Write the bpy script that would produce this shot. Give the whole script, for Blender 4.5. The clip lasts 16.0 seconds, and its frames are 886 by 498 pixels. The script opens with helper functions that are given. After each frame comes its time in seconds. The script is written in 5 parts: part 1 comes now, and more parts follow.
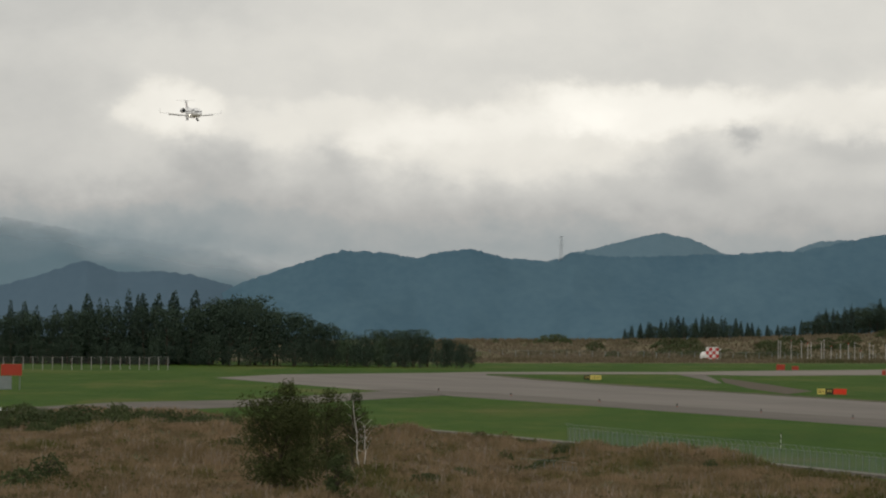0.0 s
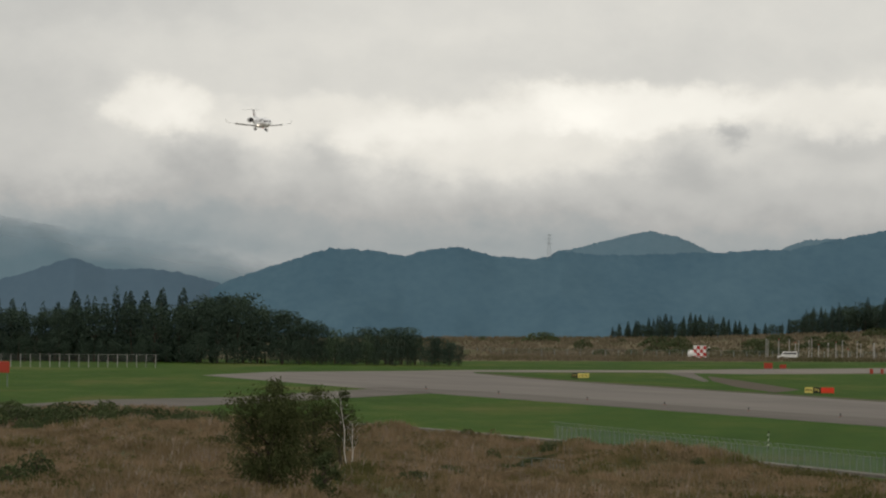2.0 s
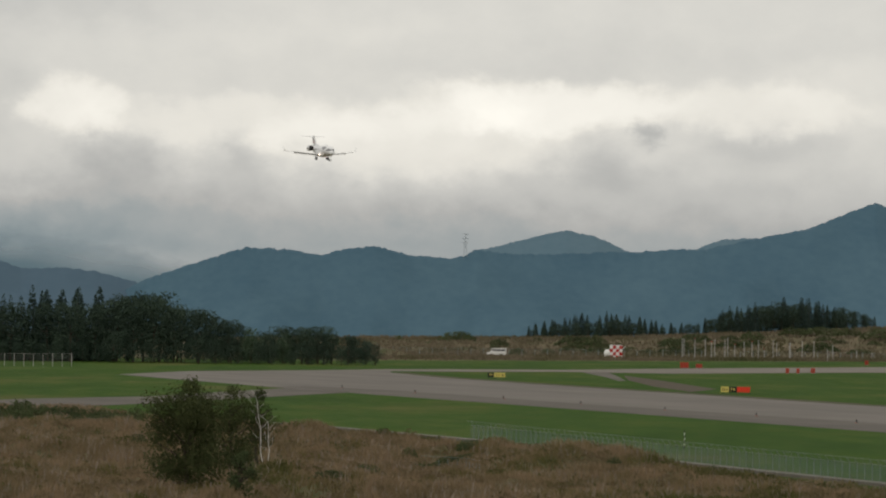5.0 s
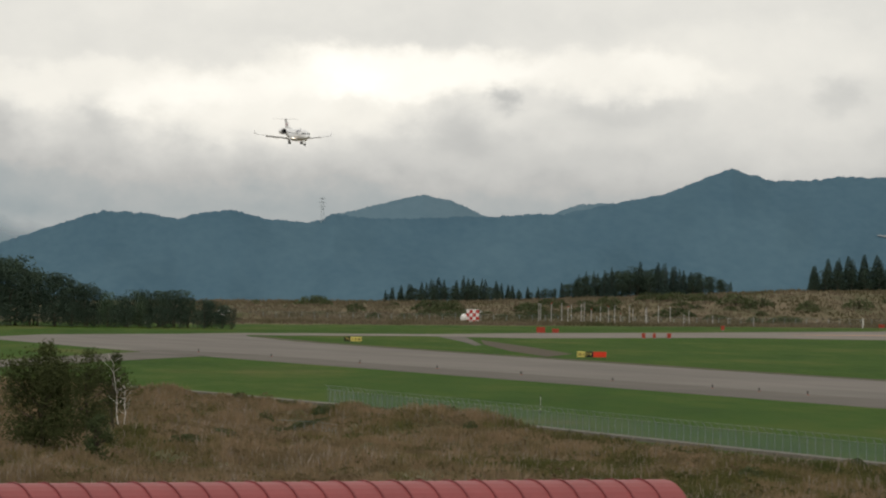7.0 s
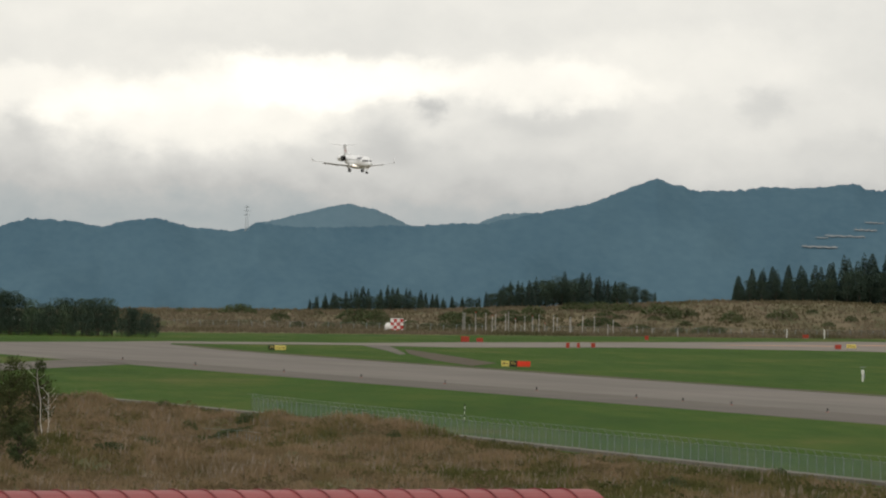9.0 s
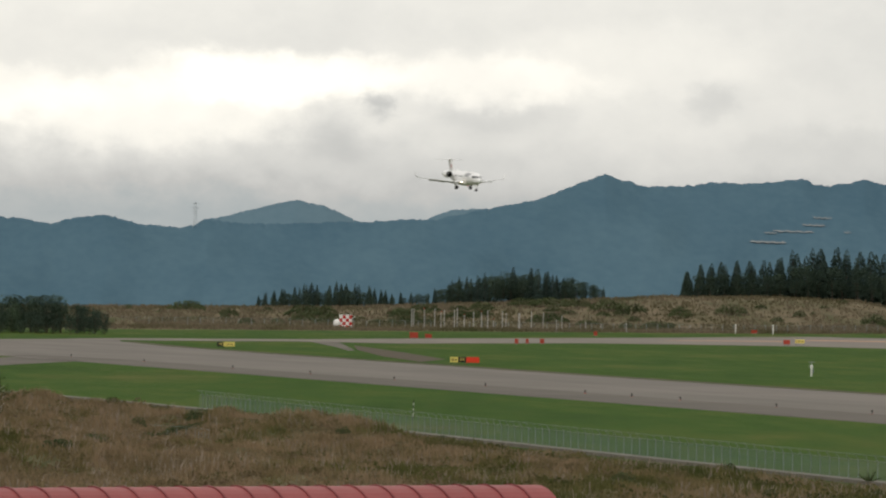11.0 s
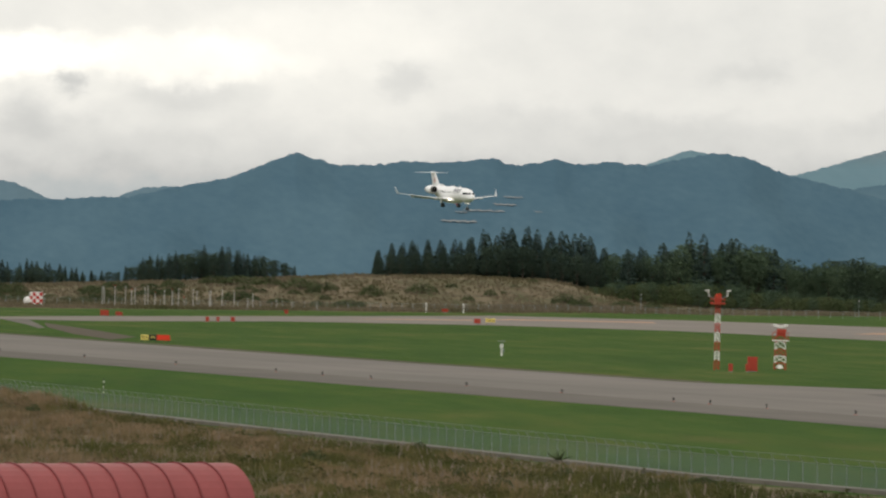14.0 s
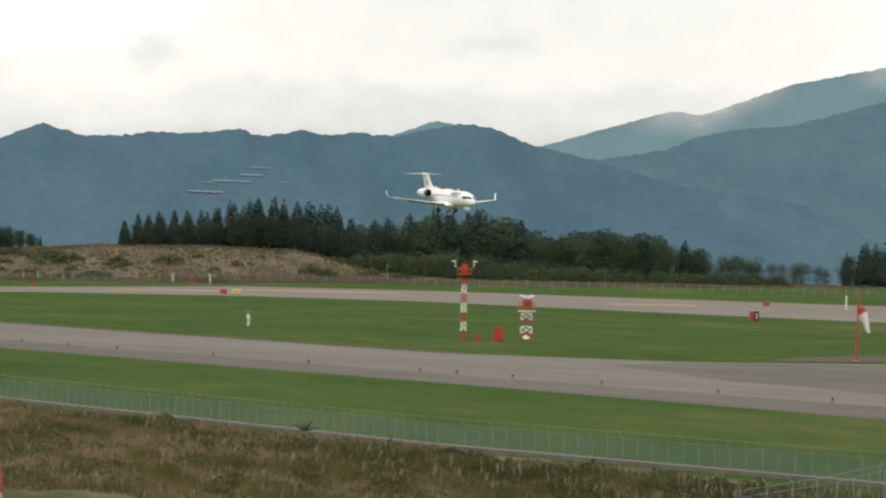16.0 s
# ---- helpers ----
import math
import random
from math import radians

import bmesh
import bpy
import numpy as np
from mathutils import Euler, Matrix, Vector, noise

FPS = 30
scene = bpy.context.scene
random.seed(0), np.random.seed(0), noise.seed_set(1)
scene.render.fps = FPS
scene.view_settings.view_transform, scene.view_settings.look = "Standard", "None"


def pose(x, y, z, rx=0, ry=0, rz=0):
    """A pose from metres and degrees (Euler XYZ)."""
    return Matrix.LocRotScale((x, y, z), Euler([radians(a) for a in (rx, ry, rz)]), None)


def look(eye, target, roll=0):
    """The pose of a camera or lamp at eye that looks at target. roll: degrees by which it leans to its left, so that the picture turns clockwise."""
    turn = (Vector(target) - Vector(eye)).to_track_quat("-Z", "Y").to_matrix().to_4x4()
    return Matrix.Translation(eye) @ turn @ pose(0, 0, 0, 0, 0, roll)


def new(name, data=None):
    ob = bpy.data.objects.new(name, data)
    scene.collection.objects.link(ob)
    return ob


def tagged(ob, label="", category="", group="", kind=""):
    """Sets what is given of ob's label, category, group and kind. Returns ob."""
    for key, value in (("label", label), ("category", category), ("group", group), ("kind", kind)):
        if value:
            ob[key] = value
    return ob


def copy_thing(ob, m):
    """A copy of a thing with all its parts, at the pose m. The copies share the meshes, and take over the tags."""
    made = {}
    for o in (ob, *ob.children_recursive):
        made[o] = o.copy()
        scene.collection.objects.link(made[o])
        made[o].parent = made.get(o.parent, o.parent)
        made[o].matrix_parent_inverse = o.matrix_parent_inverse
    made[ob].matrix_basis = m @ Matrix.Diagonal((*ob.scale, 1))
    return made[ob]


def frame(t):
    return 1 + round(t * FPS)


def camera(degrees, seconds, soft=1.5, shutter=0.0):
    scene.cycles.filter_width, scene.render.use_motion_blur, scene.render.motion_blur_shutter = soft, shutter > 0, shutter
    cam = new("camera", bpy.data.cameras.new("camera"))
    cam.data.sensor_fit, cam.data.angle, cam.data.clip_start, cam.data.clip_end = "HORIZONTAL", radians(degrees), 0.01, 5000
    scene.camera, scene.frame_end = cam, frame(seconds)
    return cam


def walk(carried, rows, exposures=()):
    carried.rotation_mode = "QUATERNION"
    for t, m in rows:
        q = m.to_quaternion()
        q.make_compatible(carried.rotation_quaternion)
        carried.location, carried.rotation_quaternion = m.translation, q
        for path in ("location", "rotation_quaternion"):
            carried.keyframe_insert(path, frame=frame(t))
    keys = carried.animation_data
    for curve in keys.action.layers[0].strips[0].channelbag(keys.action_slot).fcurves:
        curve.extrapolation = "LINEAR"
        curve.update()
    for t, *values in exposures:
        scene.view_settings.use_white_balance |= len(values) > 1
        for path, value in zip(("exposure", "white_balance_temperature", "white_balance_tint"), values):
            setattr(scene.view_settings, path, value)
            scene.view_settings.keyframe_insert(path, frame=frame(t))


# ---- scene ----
from mathutils.bvhtree import BVHTree

# ================= camera: one eye on a deck, panning with a long lens =================
LENS = math.degrees(2 * math.atan(784 / 10700))
EYE, TILT, LEAN = 14.0, 0.45, -0.6
cam = camera(LENS, 16.0, soft=2.2, shutter=0.4)
# seconds, turn to the right, tilt up, lean to the right (degrees)
ROWS = [
    (0, 0, 0, 0), (0.5, 0.075, 0.023, -0.015), (1, 0.133, 0.033, -0.016),
    (1.5, 0.149, 0.008, -0.017), (2, 0.115, -0.02, -0.101), (2.5, 0.171, -0.05, -0.104),
    (3, 0.294, -0.047, -0.094), (3.5, 0.484, -0.032, -0.075), (3.7, 0.607, -0.016, -0.08),
    (5.8, 1.075, -0.03, -0.18), (6, 1.193, -0.041, -0.183),
    (6.5, 1.869, -0.302, -0.173), (7, 2.265, -0.359, -0.339), (7.5, 2.501, -0.375, -0.553),
    (8, 2.787, -0.254, -0.508), (8.2, 2.82, -0.27, -0.51), (10.3, 3.258, -0.247, -0.6),
    (10.5, 3.263, -0.226, -0.612), (11, 3.467, -0.301, -0.408),
    (11.5, 3.684, -0.295, -0.75), (12, 3.962, -0.38, -0.764), (12.5, 4.599, -0.468, -0.767),
    (13, 5.373, -0.434, -0.833), (13.5, 5.849, -0.347, -0.71), (14, 6.395, -0.48, -0.672),
    (14.5, 6.94, -0.603, -0.658), (15, 7.483, -0.596, -0.722), (15.5, 8.121, -0.671, -0.843),
    (16, 8.799, -0.73, -0.728),
]
walk(cam, [(t, pose(0, 0, EYE, TILT, LEAN, 0) @ pose(0, 0, 0, 90 + pitch, 0, -yaw) @ pose(0, 0, 0, 0, 0, -roll)) for t, yaw, pitch, roll in ROWS],
     exposures=[(0, -0.17), (3.7, -0.19), (6.0, -0.17), (6.5, -0.12), (7, 0.02), (11, 0.14), (14.5, 0.32), (16, 0.5)])


# ================= world and sun =================
def math_node(nt, op, a, b=None, clamp=False):
    n = nt.nodes.new("ShaderNodeMath")
    n.operation, n.use_clamp = op, clamp
    for i, v in enumerate((a, b)):
        if v is None:
            continue
        if isinstance(v, (int, float)):
            n.inputs[i].default_value = v
        else:
            nt.links.new(v, n.inputs[i])
    return n.outputs[0]


def cloudy_world():
    w = bpy.data.worlds.new("overcast_sky")
    scene.world = w
    w.use_nodes = True
    nt = w.node_tree
    nt.nodes.clear()
    L = nt.links.new
    co = nt.nodes.new("ShaderNodeTexCoord")
    sep = nt.nodes.new("ShaderNodeSeparateXYZ")
    L(co.outputs["Generated"], sep.inputs[0])
    deg = 180 / math.pi
    az = math_node(nt, "MULTIPLY", math_node(nt, "ARCTAN2", sep.outputs[0], sep.outputs[1]), deg)
    el = math_node(nt, "MULTIPLY", math_node(nt, "ARCSINE", sep.outputs[2]), deg)
    flat = nt.nodes.new("ShaderNodeCombineXYZ")
    L(az, flat.inputs[0]), L(math_node(nt, "MULTIPLY", el, 1.35), flat.inputs[1])

    def fbm(scale, detail, rough, seed):
        n = nt.nodes.new("ShaderNodeTexNoise")
        n.noise_dimensions = "3D"
        n.inputs["Scale"].default_value, n.inputs["Detail"].default_value, n.inputs["Roughness"].default_value = scale, detail, rough
        off = nt.nodes.new("ShaderNodeVectorMath")
        off.operation, off.inputs[1].default_value = "ADD", (seed, seed * 0.7, seed * 1.3)
        L(flat.outputs[0], off.inputs[0]), L(off.outputs[0], n.inputs["Vector"])
        return n
    wob = fbm(1.5, 7, 0.58, 3.1)
    sw = nt.nodes.new("ShaderNodeSeparateXYZ")
    L(wob.outputs["Color"], sw.inputs[0])
    u = math_node(nt, "ADD", az, math_node(nt, "MULTIPLY", math_node(nt, "SUBTRACT", sw.outputs[0], 0.5), 1.0))
    v = math_node(nt, "ADD", el, math_node(nt, "MULTIPLY", math_node(nt, "SUBTRACT", sw.outputs[1], 0.5), 0.62))
    # height gives the grey base, then banks of lighter and darker cloud
    ramp = nt.nodes.new("ShaderNodeMapRange")
    ramp.interpolation_type = "SMOOTHSTEP"
    for i, val in ((1, 0.3), (2, 1.45), (3, 0.42), (4, 0.735)):
        ramp.inputs[i].default_value = val
    L(v, ramp.inputs[0])
    total = ramp.outputs[0]
    for cu, cv, su, sv, amp in CLOUDS:
        a = math_node(nt, "POWER", math_node(nt, "MULTIPLY", math_node(nt, "ABSOLUTE", math_node(nt, "SUBTRACT", u, cu)), 1 / su), 2.0)
        b = math_node(nt, "POWER", math_node(nt, "MULTIPLY", math_node(nt, "ABSOLUTE", math_node(nt, "SUBTRACT", v, cv)), 1 / sv), 2.0)
        e = math_node(nt, "EXPONENT", math_node(nt, "MULTIPLY", math_node(nt, "POWER", math_node(nt, "MULTIPLY", math_node(nt, "ADD", a, b), 0.8), 2.6 if amp > 0 and su < 1.5 else 1.5), -1.0))
        total = math_node(nt, "ADD", total, math_node(nt, "MULTIPLY", e, amp))
    fine = fbm(2.4, 8, 0.55, 9.7)
    total = math_node(nt, "ADD", total, math_node(nt, "MULTIPLY", math_node(nt, "SUBTRACT", fine.outputs[0], 0.5), 0.10))
    total = math_node(nt, "MAXIMUM", total, 0.12)
    # thin cloud is blue-grey, thick bright cloud is a warm white
    tint = nt.nodes.new("ShaderNodeValToRGB")
    el_ = tint.color_ramp.elements
    el_[0].position, el_[0].color = 0.18, (0.70, 1.0, 1.14, 1)
    el_[1].position, el_[1].color = 0.85, (1.035, 1.0, 0.915, 1)
    mid = el_.new(0.48)
    mid.color = (1.0, 1.0, 0.97, 1)
    L(total, tint.inputs[0])
    mul = nt.nodes.new("ShaderNodeVectorMath")
    mul.operation = "SCALE"
    L(tint.outputs[0], mul.inputs[0]), L(total, mul.inputs["Scale"])
    sky = nt.nodes.new("ShaderNodeTexSky")
    sky.sky_type, sky.sun_disc = "NISHITA", False
    sky.sun_elevation, sky.sun_rotation = radians(38), radians(-60)
    sky_dim = nt.nodes.new("ShaderNodeVectorMath")
    sky_dim.operation, sky_dim.inputs["Scale"].default_value = "SCALE", 0.004
    L(sky.outputs[0], sky_dim.inputs[0])
    add = nt.nodes.new("ShaderNodeVectorMath")
    L(mul.outputs[0], add.inputs[0]), L(sky_dim.outputs[0], add.inputs[1])
    bg = nt.nodes.new("ShaderNodeBackground")
    L(add.outputs[0], bg.inputs[0])
    bg.inputs[1].default_value = 1.0
    out = nt.nodes.new("ShaderNodeOutputWorld")
    L(bg.outputs[0], out.inputs[0])


# bearing, height, half widths (degrees), how much lighter or darker
CLOUDS = [
    (-2.6, 1.72, 0.42, 0.26, 0.20), (-1.0, 1.62, 1.3, 0.24, 0.12), (0.6, 1.42, 1.3, 0.32, 0.14), (2.0, 1.80, 1.0, 0.24, 0.24), (3.9, 1.78, 0.9, 0.22, 0.13), (1.0, 1.75, 0.6, 0.2, 0.08),
    (-4.1, 1.75, 1.0, 0.7, -0.13), (-3.6, 2.8, 1.8, 0.3, -0.12), (0.2, 2.35, 1.6, 0.25, 0.05), (-2.25, 1.24, 0.42, 0.24, -0.15), (-1.0, 1.36, 0.22, 0.20, -0.14), (-1.6, 0.95, 1.2, 0.28, -0.08), (2.82, 1.60, 0.13, 0.12, -0.24),
    (2.3, 1.24, 0.5, 0.2, -0.12), (3.9, 1.46, 0.6, 0.18, -0.13), (3.3, 1.1, 1.4, 0.2, -0.05), (-3.6, 0.72, 1.5, 0.26, -0.12), (-3.0, 0.45, 1.4, 0.14, -0.06), (0.6, 0.62, 3.0, 0.22, -0.04), (1.2, 2.25, 2.2, 0.2, -0.05),
    (6.1, 1.66, 0.25, 0.14, -0.10), (5.2, 2.0, 1.2, 0.3, 0.06), (5.6, 1.3, 1.2, 0.2, -0.03), (9.5, 2.4, 4.0, 0.6, -0.03), (9.6, 1.5, 3.2, 1.1, -0.075), (9.3, 1.75, 0.3, 0.14, -0.07), (8.0, 1.2, 1.6, 0.14, -0.05), (10.6, 1.25, 0.6, 0.12, -0.05),
]
cloudy_world()
sun = new("sun", bpy.data.lights.new("sun", "SUN"))
sun.data.energy, sun.data.angle, sun.data.color = 0.6, radians(25), (1.0, 0.96, 0.9)
sun.matrix_world = look((0, 0, 500), (300, 420, 0))


# ================= materials =================
def material(name, rough=0.8, metal=0.0):
    m = bpy.data.materials.new(name)
    m.use_nodes = True
    b = m.node_tree.nodes["Principled BSDF"]
    b.inputs["Roughness"].default_value, b.inputs["Metallic"].default_value = rough, metal
    b.inputs["Specular IOR Level"].default_value = 0.25
    return m, m.node_tree, b


def coords(nt, scale=(1, 1, 1), local=False):
    if local:
        c = nt.nodes.new("ShaderNodeTexCoord").outputs["Object"]
    else:
        c = nt.nodes.new("ShaderNodeNewGeometry").outputs["Position"]
    mp = nt.nodes.new("ShaderNodeMapping")
    mp.inputs["Scale"].default_value = scale
    nt.links.new(c, mp.inputs[0])
    return mp.outputs[0]


def noise_of(nt, vec, scale, detail=4, rough=0.6):
    n = nt.nodes.new("ShaderNodeTexNoise")
    n.inputs["Scale"].default_value, n.inputs["Detail"].default_value, n.inputs["Roughness"].default_value = scale, detail, rough
    nt.links.new(vec, n.inputs["Vector"])
    return n.outputs["Fac"]


def ramp_of(nt, fac, stops):
    r = nt.nodes.new("ShaderNodeValToRGB")
    e = r.color_ramp.elements
    while len(e) < len(stops):
        e.new(0.5)
    for el, (p, c) in zip(e, stops):
        el.position, el.color = p, (*c, 1)
    nt.links.new(fac, r.inputs[0])
    return r.outputs[0]


def mix_of(nt, fac, a, b, mode="MIX"):
    n = nt.nodes.new("ShaderNodeMix")
    n.data_type, n.blend_type = "RGBA", mode
    for i, v in ((0, fac), (6, a), (7, b)):
        if isinstance(v, (int, float)):
            n.inputs[i].default_value = v
        elif isinstance(v, tuple):
            n.inputs[i].default_value = (*v, 1)
        else:
            nt.links.new(v, n.inputs[i])
    return n.outputs[2]


def bump_of(nt, b, height, strength, dist=0.1):
    n = nt.nodes.new("ShaderNodeBump")
    n.inputs["Strength"].default_value, n.inputs["Distance"].default_value = strength, dist
    nt.links.new(height, n.inputs["Height"])
    nt.links.new(n.outputs[0], b.inputs["Normal"])


def painted(name, col, rough=0.5, metal=0.0, wear=0.25, size=3.0, local=True):
    """Paint or metal with slight fading, stains and grain."""
    m, nt, b = material(name, rough, metal)
    v = coords(nt, local=local)
    big, small = noise_of(nt, v, size), noise_of(nt, v, size * 9, 3)
    dark = tuple(c * (1 - wear) for c in col)
    c1 = ramp_of(nt, big, [(0.3, dark), (0.65, col)])
    c2 = mix_of(nt, 0.25, c1, ramp_of(nt, small, [(0.3, tuple(c * (1 - wear) for c in col)), (0.7, tuple(min(1, c * (1 + wear * 0.5)) for c in col))]))
    nt.links.new(c2, b.inputs["Base Color"])
    return m


def leafy(nt, b, colour, share):
    """Lets a share of the light through a thin leaf or blade."""
    tr = nt.nodes.new("ShaderNodeBsdfTranslucent")
    mx = nt.nodes.new("ShaderNodeMixShader")
    mx.inputs[0].default_value = share
    nt.links.new(colour, b.inputs["Base Color"]), nt.links.new(colour, tr.inputs[0])
    nt.links.new(b.outputs[0], mx.inputs[1]), nt.links.new(tr.outputs[0], mx.inputs[2])
    nt.links.new(mx.outputs[0], nt.nodes["Material Output"].inputs[0])


def foliage(name, dark, light, vary=0.5):
    m, nt, b = material(name, 0.85)
    g = nt.nodes.new("ShaderNodeNewGeometry")
    oi = nt.nodes.new("ShaderNodeObjectInfo")
    c = ramp_of(nt, g.outputs["Random Per Island"], [(0.0, dark), (1.0, light)])
    big = noise_of(nt, coords(nt), 0.35, 3)
    c = mix_of(nt, vary, c, ramp_of(nt, big, [(0.35, dark), (0.65, light)]))
    c = mix_of(nt, 0.35, c, ramp_of(nt, oi.outputs["Random"], [(0.0, tuple(x * 0.75 for x in dark)), (1.0, tuple(x * 1.15 for x in light))]))
    b.inputs["Specular IOR Level"].default_value = 0.1
    leafy(nt, b, c, 0.12)
    return m


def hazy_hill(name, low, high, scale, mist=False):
    """Forest, distance haze mixed into its colour; with mist its upper slopes turn transparent, for cloud."""
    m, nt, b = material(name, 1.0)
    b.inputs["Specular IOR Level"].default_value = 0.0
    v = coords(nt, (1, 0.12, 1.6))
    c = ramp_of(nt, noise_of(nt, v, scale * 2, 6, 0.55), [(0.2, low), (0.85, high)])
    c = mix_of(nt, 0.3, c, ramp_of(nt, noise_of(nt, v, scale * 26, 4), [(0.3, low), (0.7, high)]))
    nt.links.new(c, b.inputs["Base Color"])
    # fades the crest to transparent, in place of cloud lying over it
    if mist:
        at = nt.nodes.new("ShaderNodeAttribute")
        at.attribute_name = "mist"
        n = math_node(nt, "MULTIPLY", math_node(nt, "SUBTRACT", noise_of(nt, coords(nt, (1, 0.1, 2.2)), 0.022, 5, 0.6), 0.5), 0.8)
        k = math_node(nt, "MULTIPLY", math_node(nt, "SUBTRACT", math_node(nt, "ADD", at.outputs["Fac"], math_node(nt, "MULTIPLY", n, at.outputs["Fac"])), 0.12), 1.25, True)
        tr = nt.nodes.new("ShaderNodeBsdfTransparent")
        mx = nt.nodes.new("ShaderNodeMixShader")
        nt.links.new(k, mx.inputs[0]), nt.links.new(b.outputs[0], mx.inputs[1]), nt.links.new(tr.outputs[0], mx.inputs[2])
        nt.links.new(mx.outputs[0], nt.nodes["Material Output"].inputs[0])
    return m


def ground_material():
    """Mown airfield grass, with dry tall-grass land before the fence and on the far rise."""
    m, nt, b = material("turf", 0.95)
    b.inputs["Specular IOR Level"].default_value = 0.05
    v = coords(nt)
    sep = nt.nodes.new("ShaderNodeSeparateXYZ")
    nt.links.new(v, sep.inputs[0])
    x, y = sep.outputs[0], sep.outputs[1]
    wide = noise_of(nt, coords(nt, (1, 0.3, 1)), 0.035, 6, 0.65)
    mid = noise_of(nt, coords(nt, (1, 0.16, 1)), 0.2, 6, 0.68)
    fine = noise_of(nt, v, 3.0, 4, 0.7)
    green = ramp_of(nt, wide, [(0.36, (0.026, 0.062, 0.009)), (0.50, (0.042, 0.086, 0.012)), (0.58, (0.074, 0.099, 0.021)), (0.66, (0.128, 0.110, 0.045))])
    green = mix_of(nt, 0.35, green, ramp_of(nt, mid, [(0.38, (0.020, 0.052, 0.007)), (0.5, (0.040, 0.082, 0.012)), (0.62, (0.088, 0.104, 0.023))]))
    green = mix_of(nt, 0.25, green, ramp_of(nt, fine, [(0.3, (0.022, 0.055, 0.008)), (0.7, (0.066, 0.12, 0.018))]))
    dry = ramp_of(nt, mid, [(0.36, (0.055, 0.066, 0.028)), (0.46, (0.11, 0.095, 0.058)), (0.56, (0.17, 0.135, 0.09)), (0.66, (0.10, 0.095, 0.045))])
    dry = mix_of(nt, 0.35, dry, ramp_of(nt, noise_of(nt, coords(nt, (1, 0.3, 1)), 0.07, 4), [(0.40, (0.07, 0.08, 0.032)), (0.58, (0.165, 0.13, 0.085))]))
    # before the fence line
    wig = math_node(nt, "MULTIPLY", math_node(nt, "SUBTRACT", noise_of(nt, v, 0.12, 3), 0.5), 10)
    p = math_node(nt, "ADD", math_node(nt, "ADD", math_node(nt, "MULTIPLY", x, 0.966), math_node(nt, "MULTIPLY", y, 0.2588)), wig)
    near = math_node(nt, "SMOOTH_MIN", math_node(nt, "MULTIPLY", math_node(nt, "SUBTRACT", 156.0, p), 0.4, True),
                     math_node(nt, "MULTIPLY", math_node(nt, "SUBTRACT", math_node(nt, "ADD", math_node(nt, "ADD", 696.0, wig), math_node(nt, "MULTIPLY", math_node(nt, "EXPONENT", math_node(nt, "MULTIPLY", math_node(nt, "POWER", math_node(nt, "ABSOLUTE", math_node(nt, "MULTIPLY", math_node(nt, "ADD", x, 26.0), 1 / 13)), 2.0), -1.0)), 48.0)), y), 0.2, True), True)
    # the far rise
    r = math_node(nt, "SQRT", math_node(nt, "ADD", math_node(nt, "MULTIPLY", x, x), math_node(nt, "MULTIPLY", y, y)))
    edge = math_node(nt, "ADD", 1252.0, math_node(nt, "MULTIPLY", math_node(nt, "MAXIMUM", x, 0.0), 0.95))
    far = math_node(nt, "MULTIPLY", math_node(nt, "SUBTRACT", math_node(nt, "ADD", r, math_node(nt, "MULTIPLY", wig, 4.0)), edge), 0.03, True)
    mask = math_node(nt, "MAXIMUM", near, far, True)
    nt.links.new(mix_of(nt, mask, green, dry), b.inputs["Base Color"])
    bump_of(nt, b, fine, 0.5, 0.15)
    return m


def asphalt(name, base):
    m, nt, b = material(name, 0.9)
    b.inputs["Specular IOR Level"].default_value = 0.1
    v = coords(nt)
    rot = nt.nodes.new("ShaderNodeMapping")
    rot.inputs["Rotation"].default_value = (0, 0, radians(-14.7))
    nt.links.new(v, rot.inputs[0])
    st = nt.nodes.new("ShaderNodeMapping")
    st.inputs["Scale"].default_value = (1, 0.06, 1)
    nt.links.new(rot.outputs[0], st.inputs[0])
    lo, hi = tuple(c * 0.80 for c in base), tuple(c * 1.18 for c in base)
    c = ramp_of(nt, noise_of(nt, st.outputs[0], 0.12, 5, 0.65), [(0.4, lo), (0.6, hi)])
    c = mix_of(nt, 0.4, c, ramp_of(nt, noise_of(nt, v, 0.05, 5), [(0.4, lo), (0.6, hi)]))
    c = mix_of(nt, 0.25, c, ramp_of(nt, noise_of(nt, v, 2.5, 4), [(0.3, lo), (0.7, hi)]))
    nt.links.new(c, b.inputs["Base Color"])
    return m


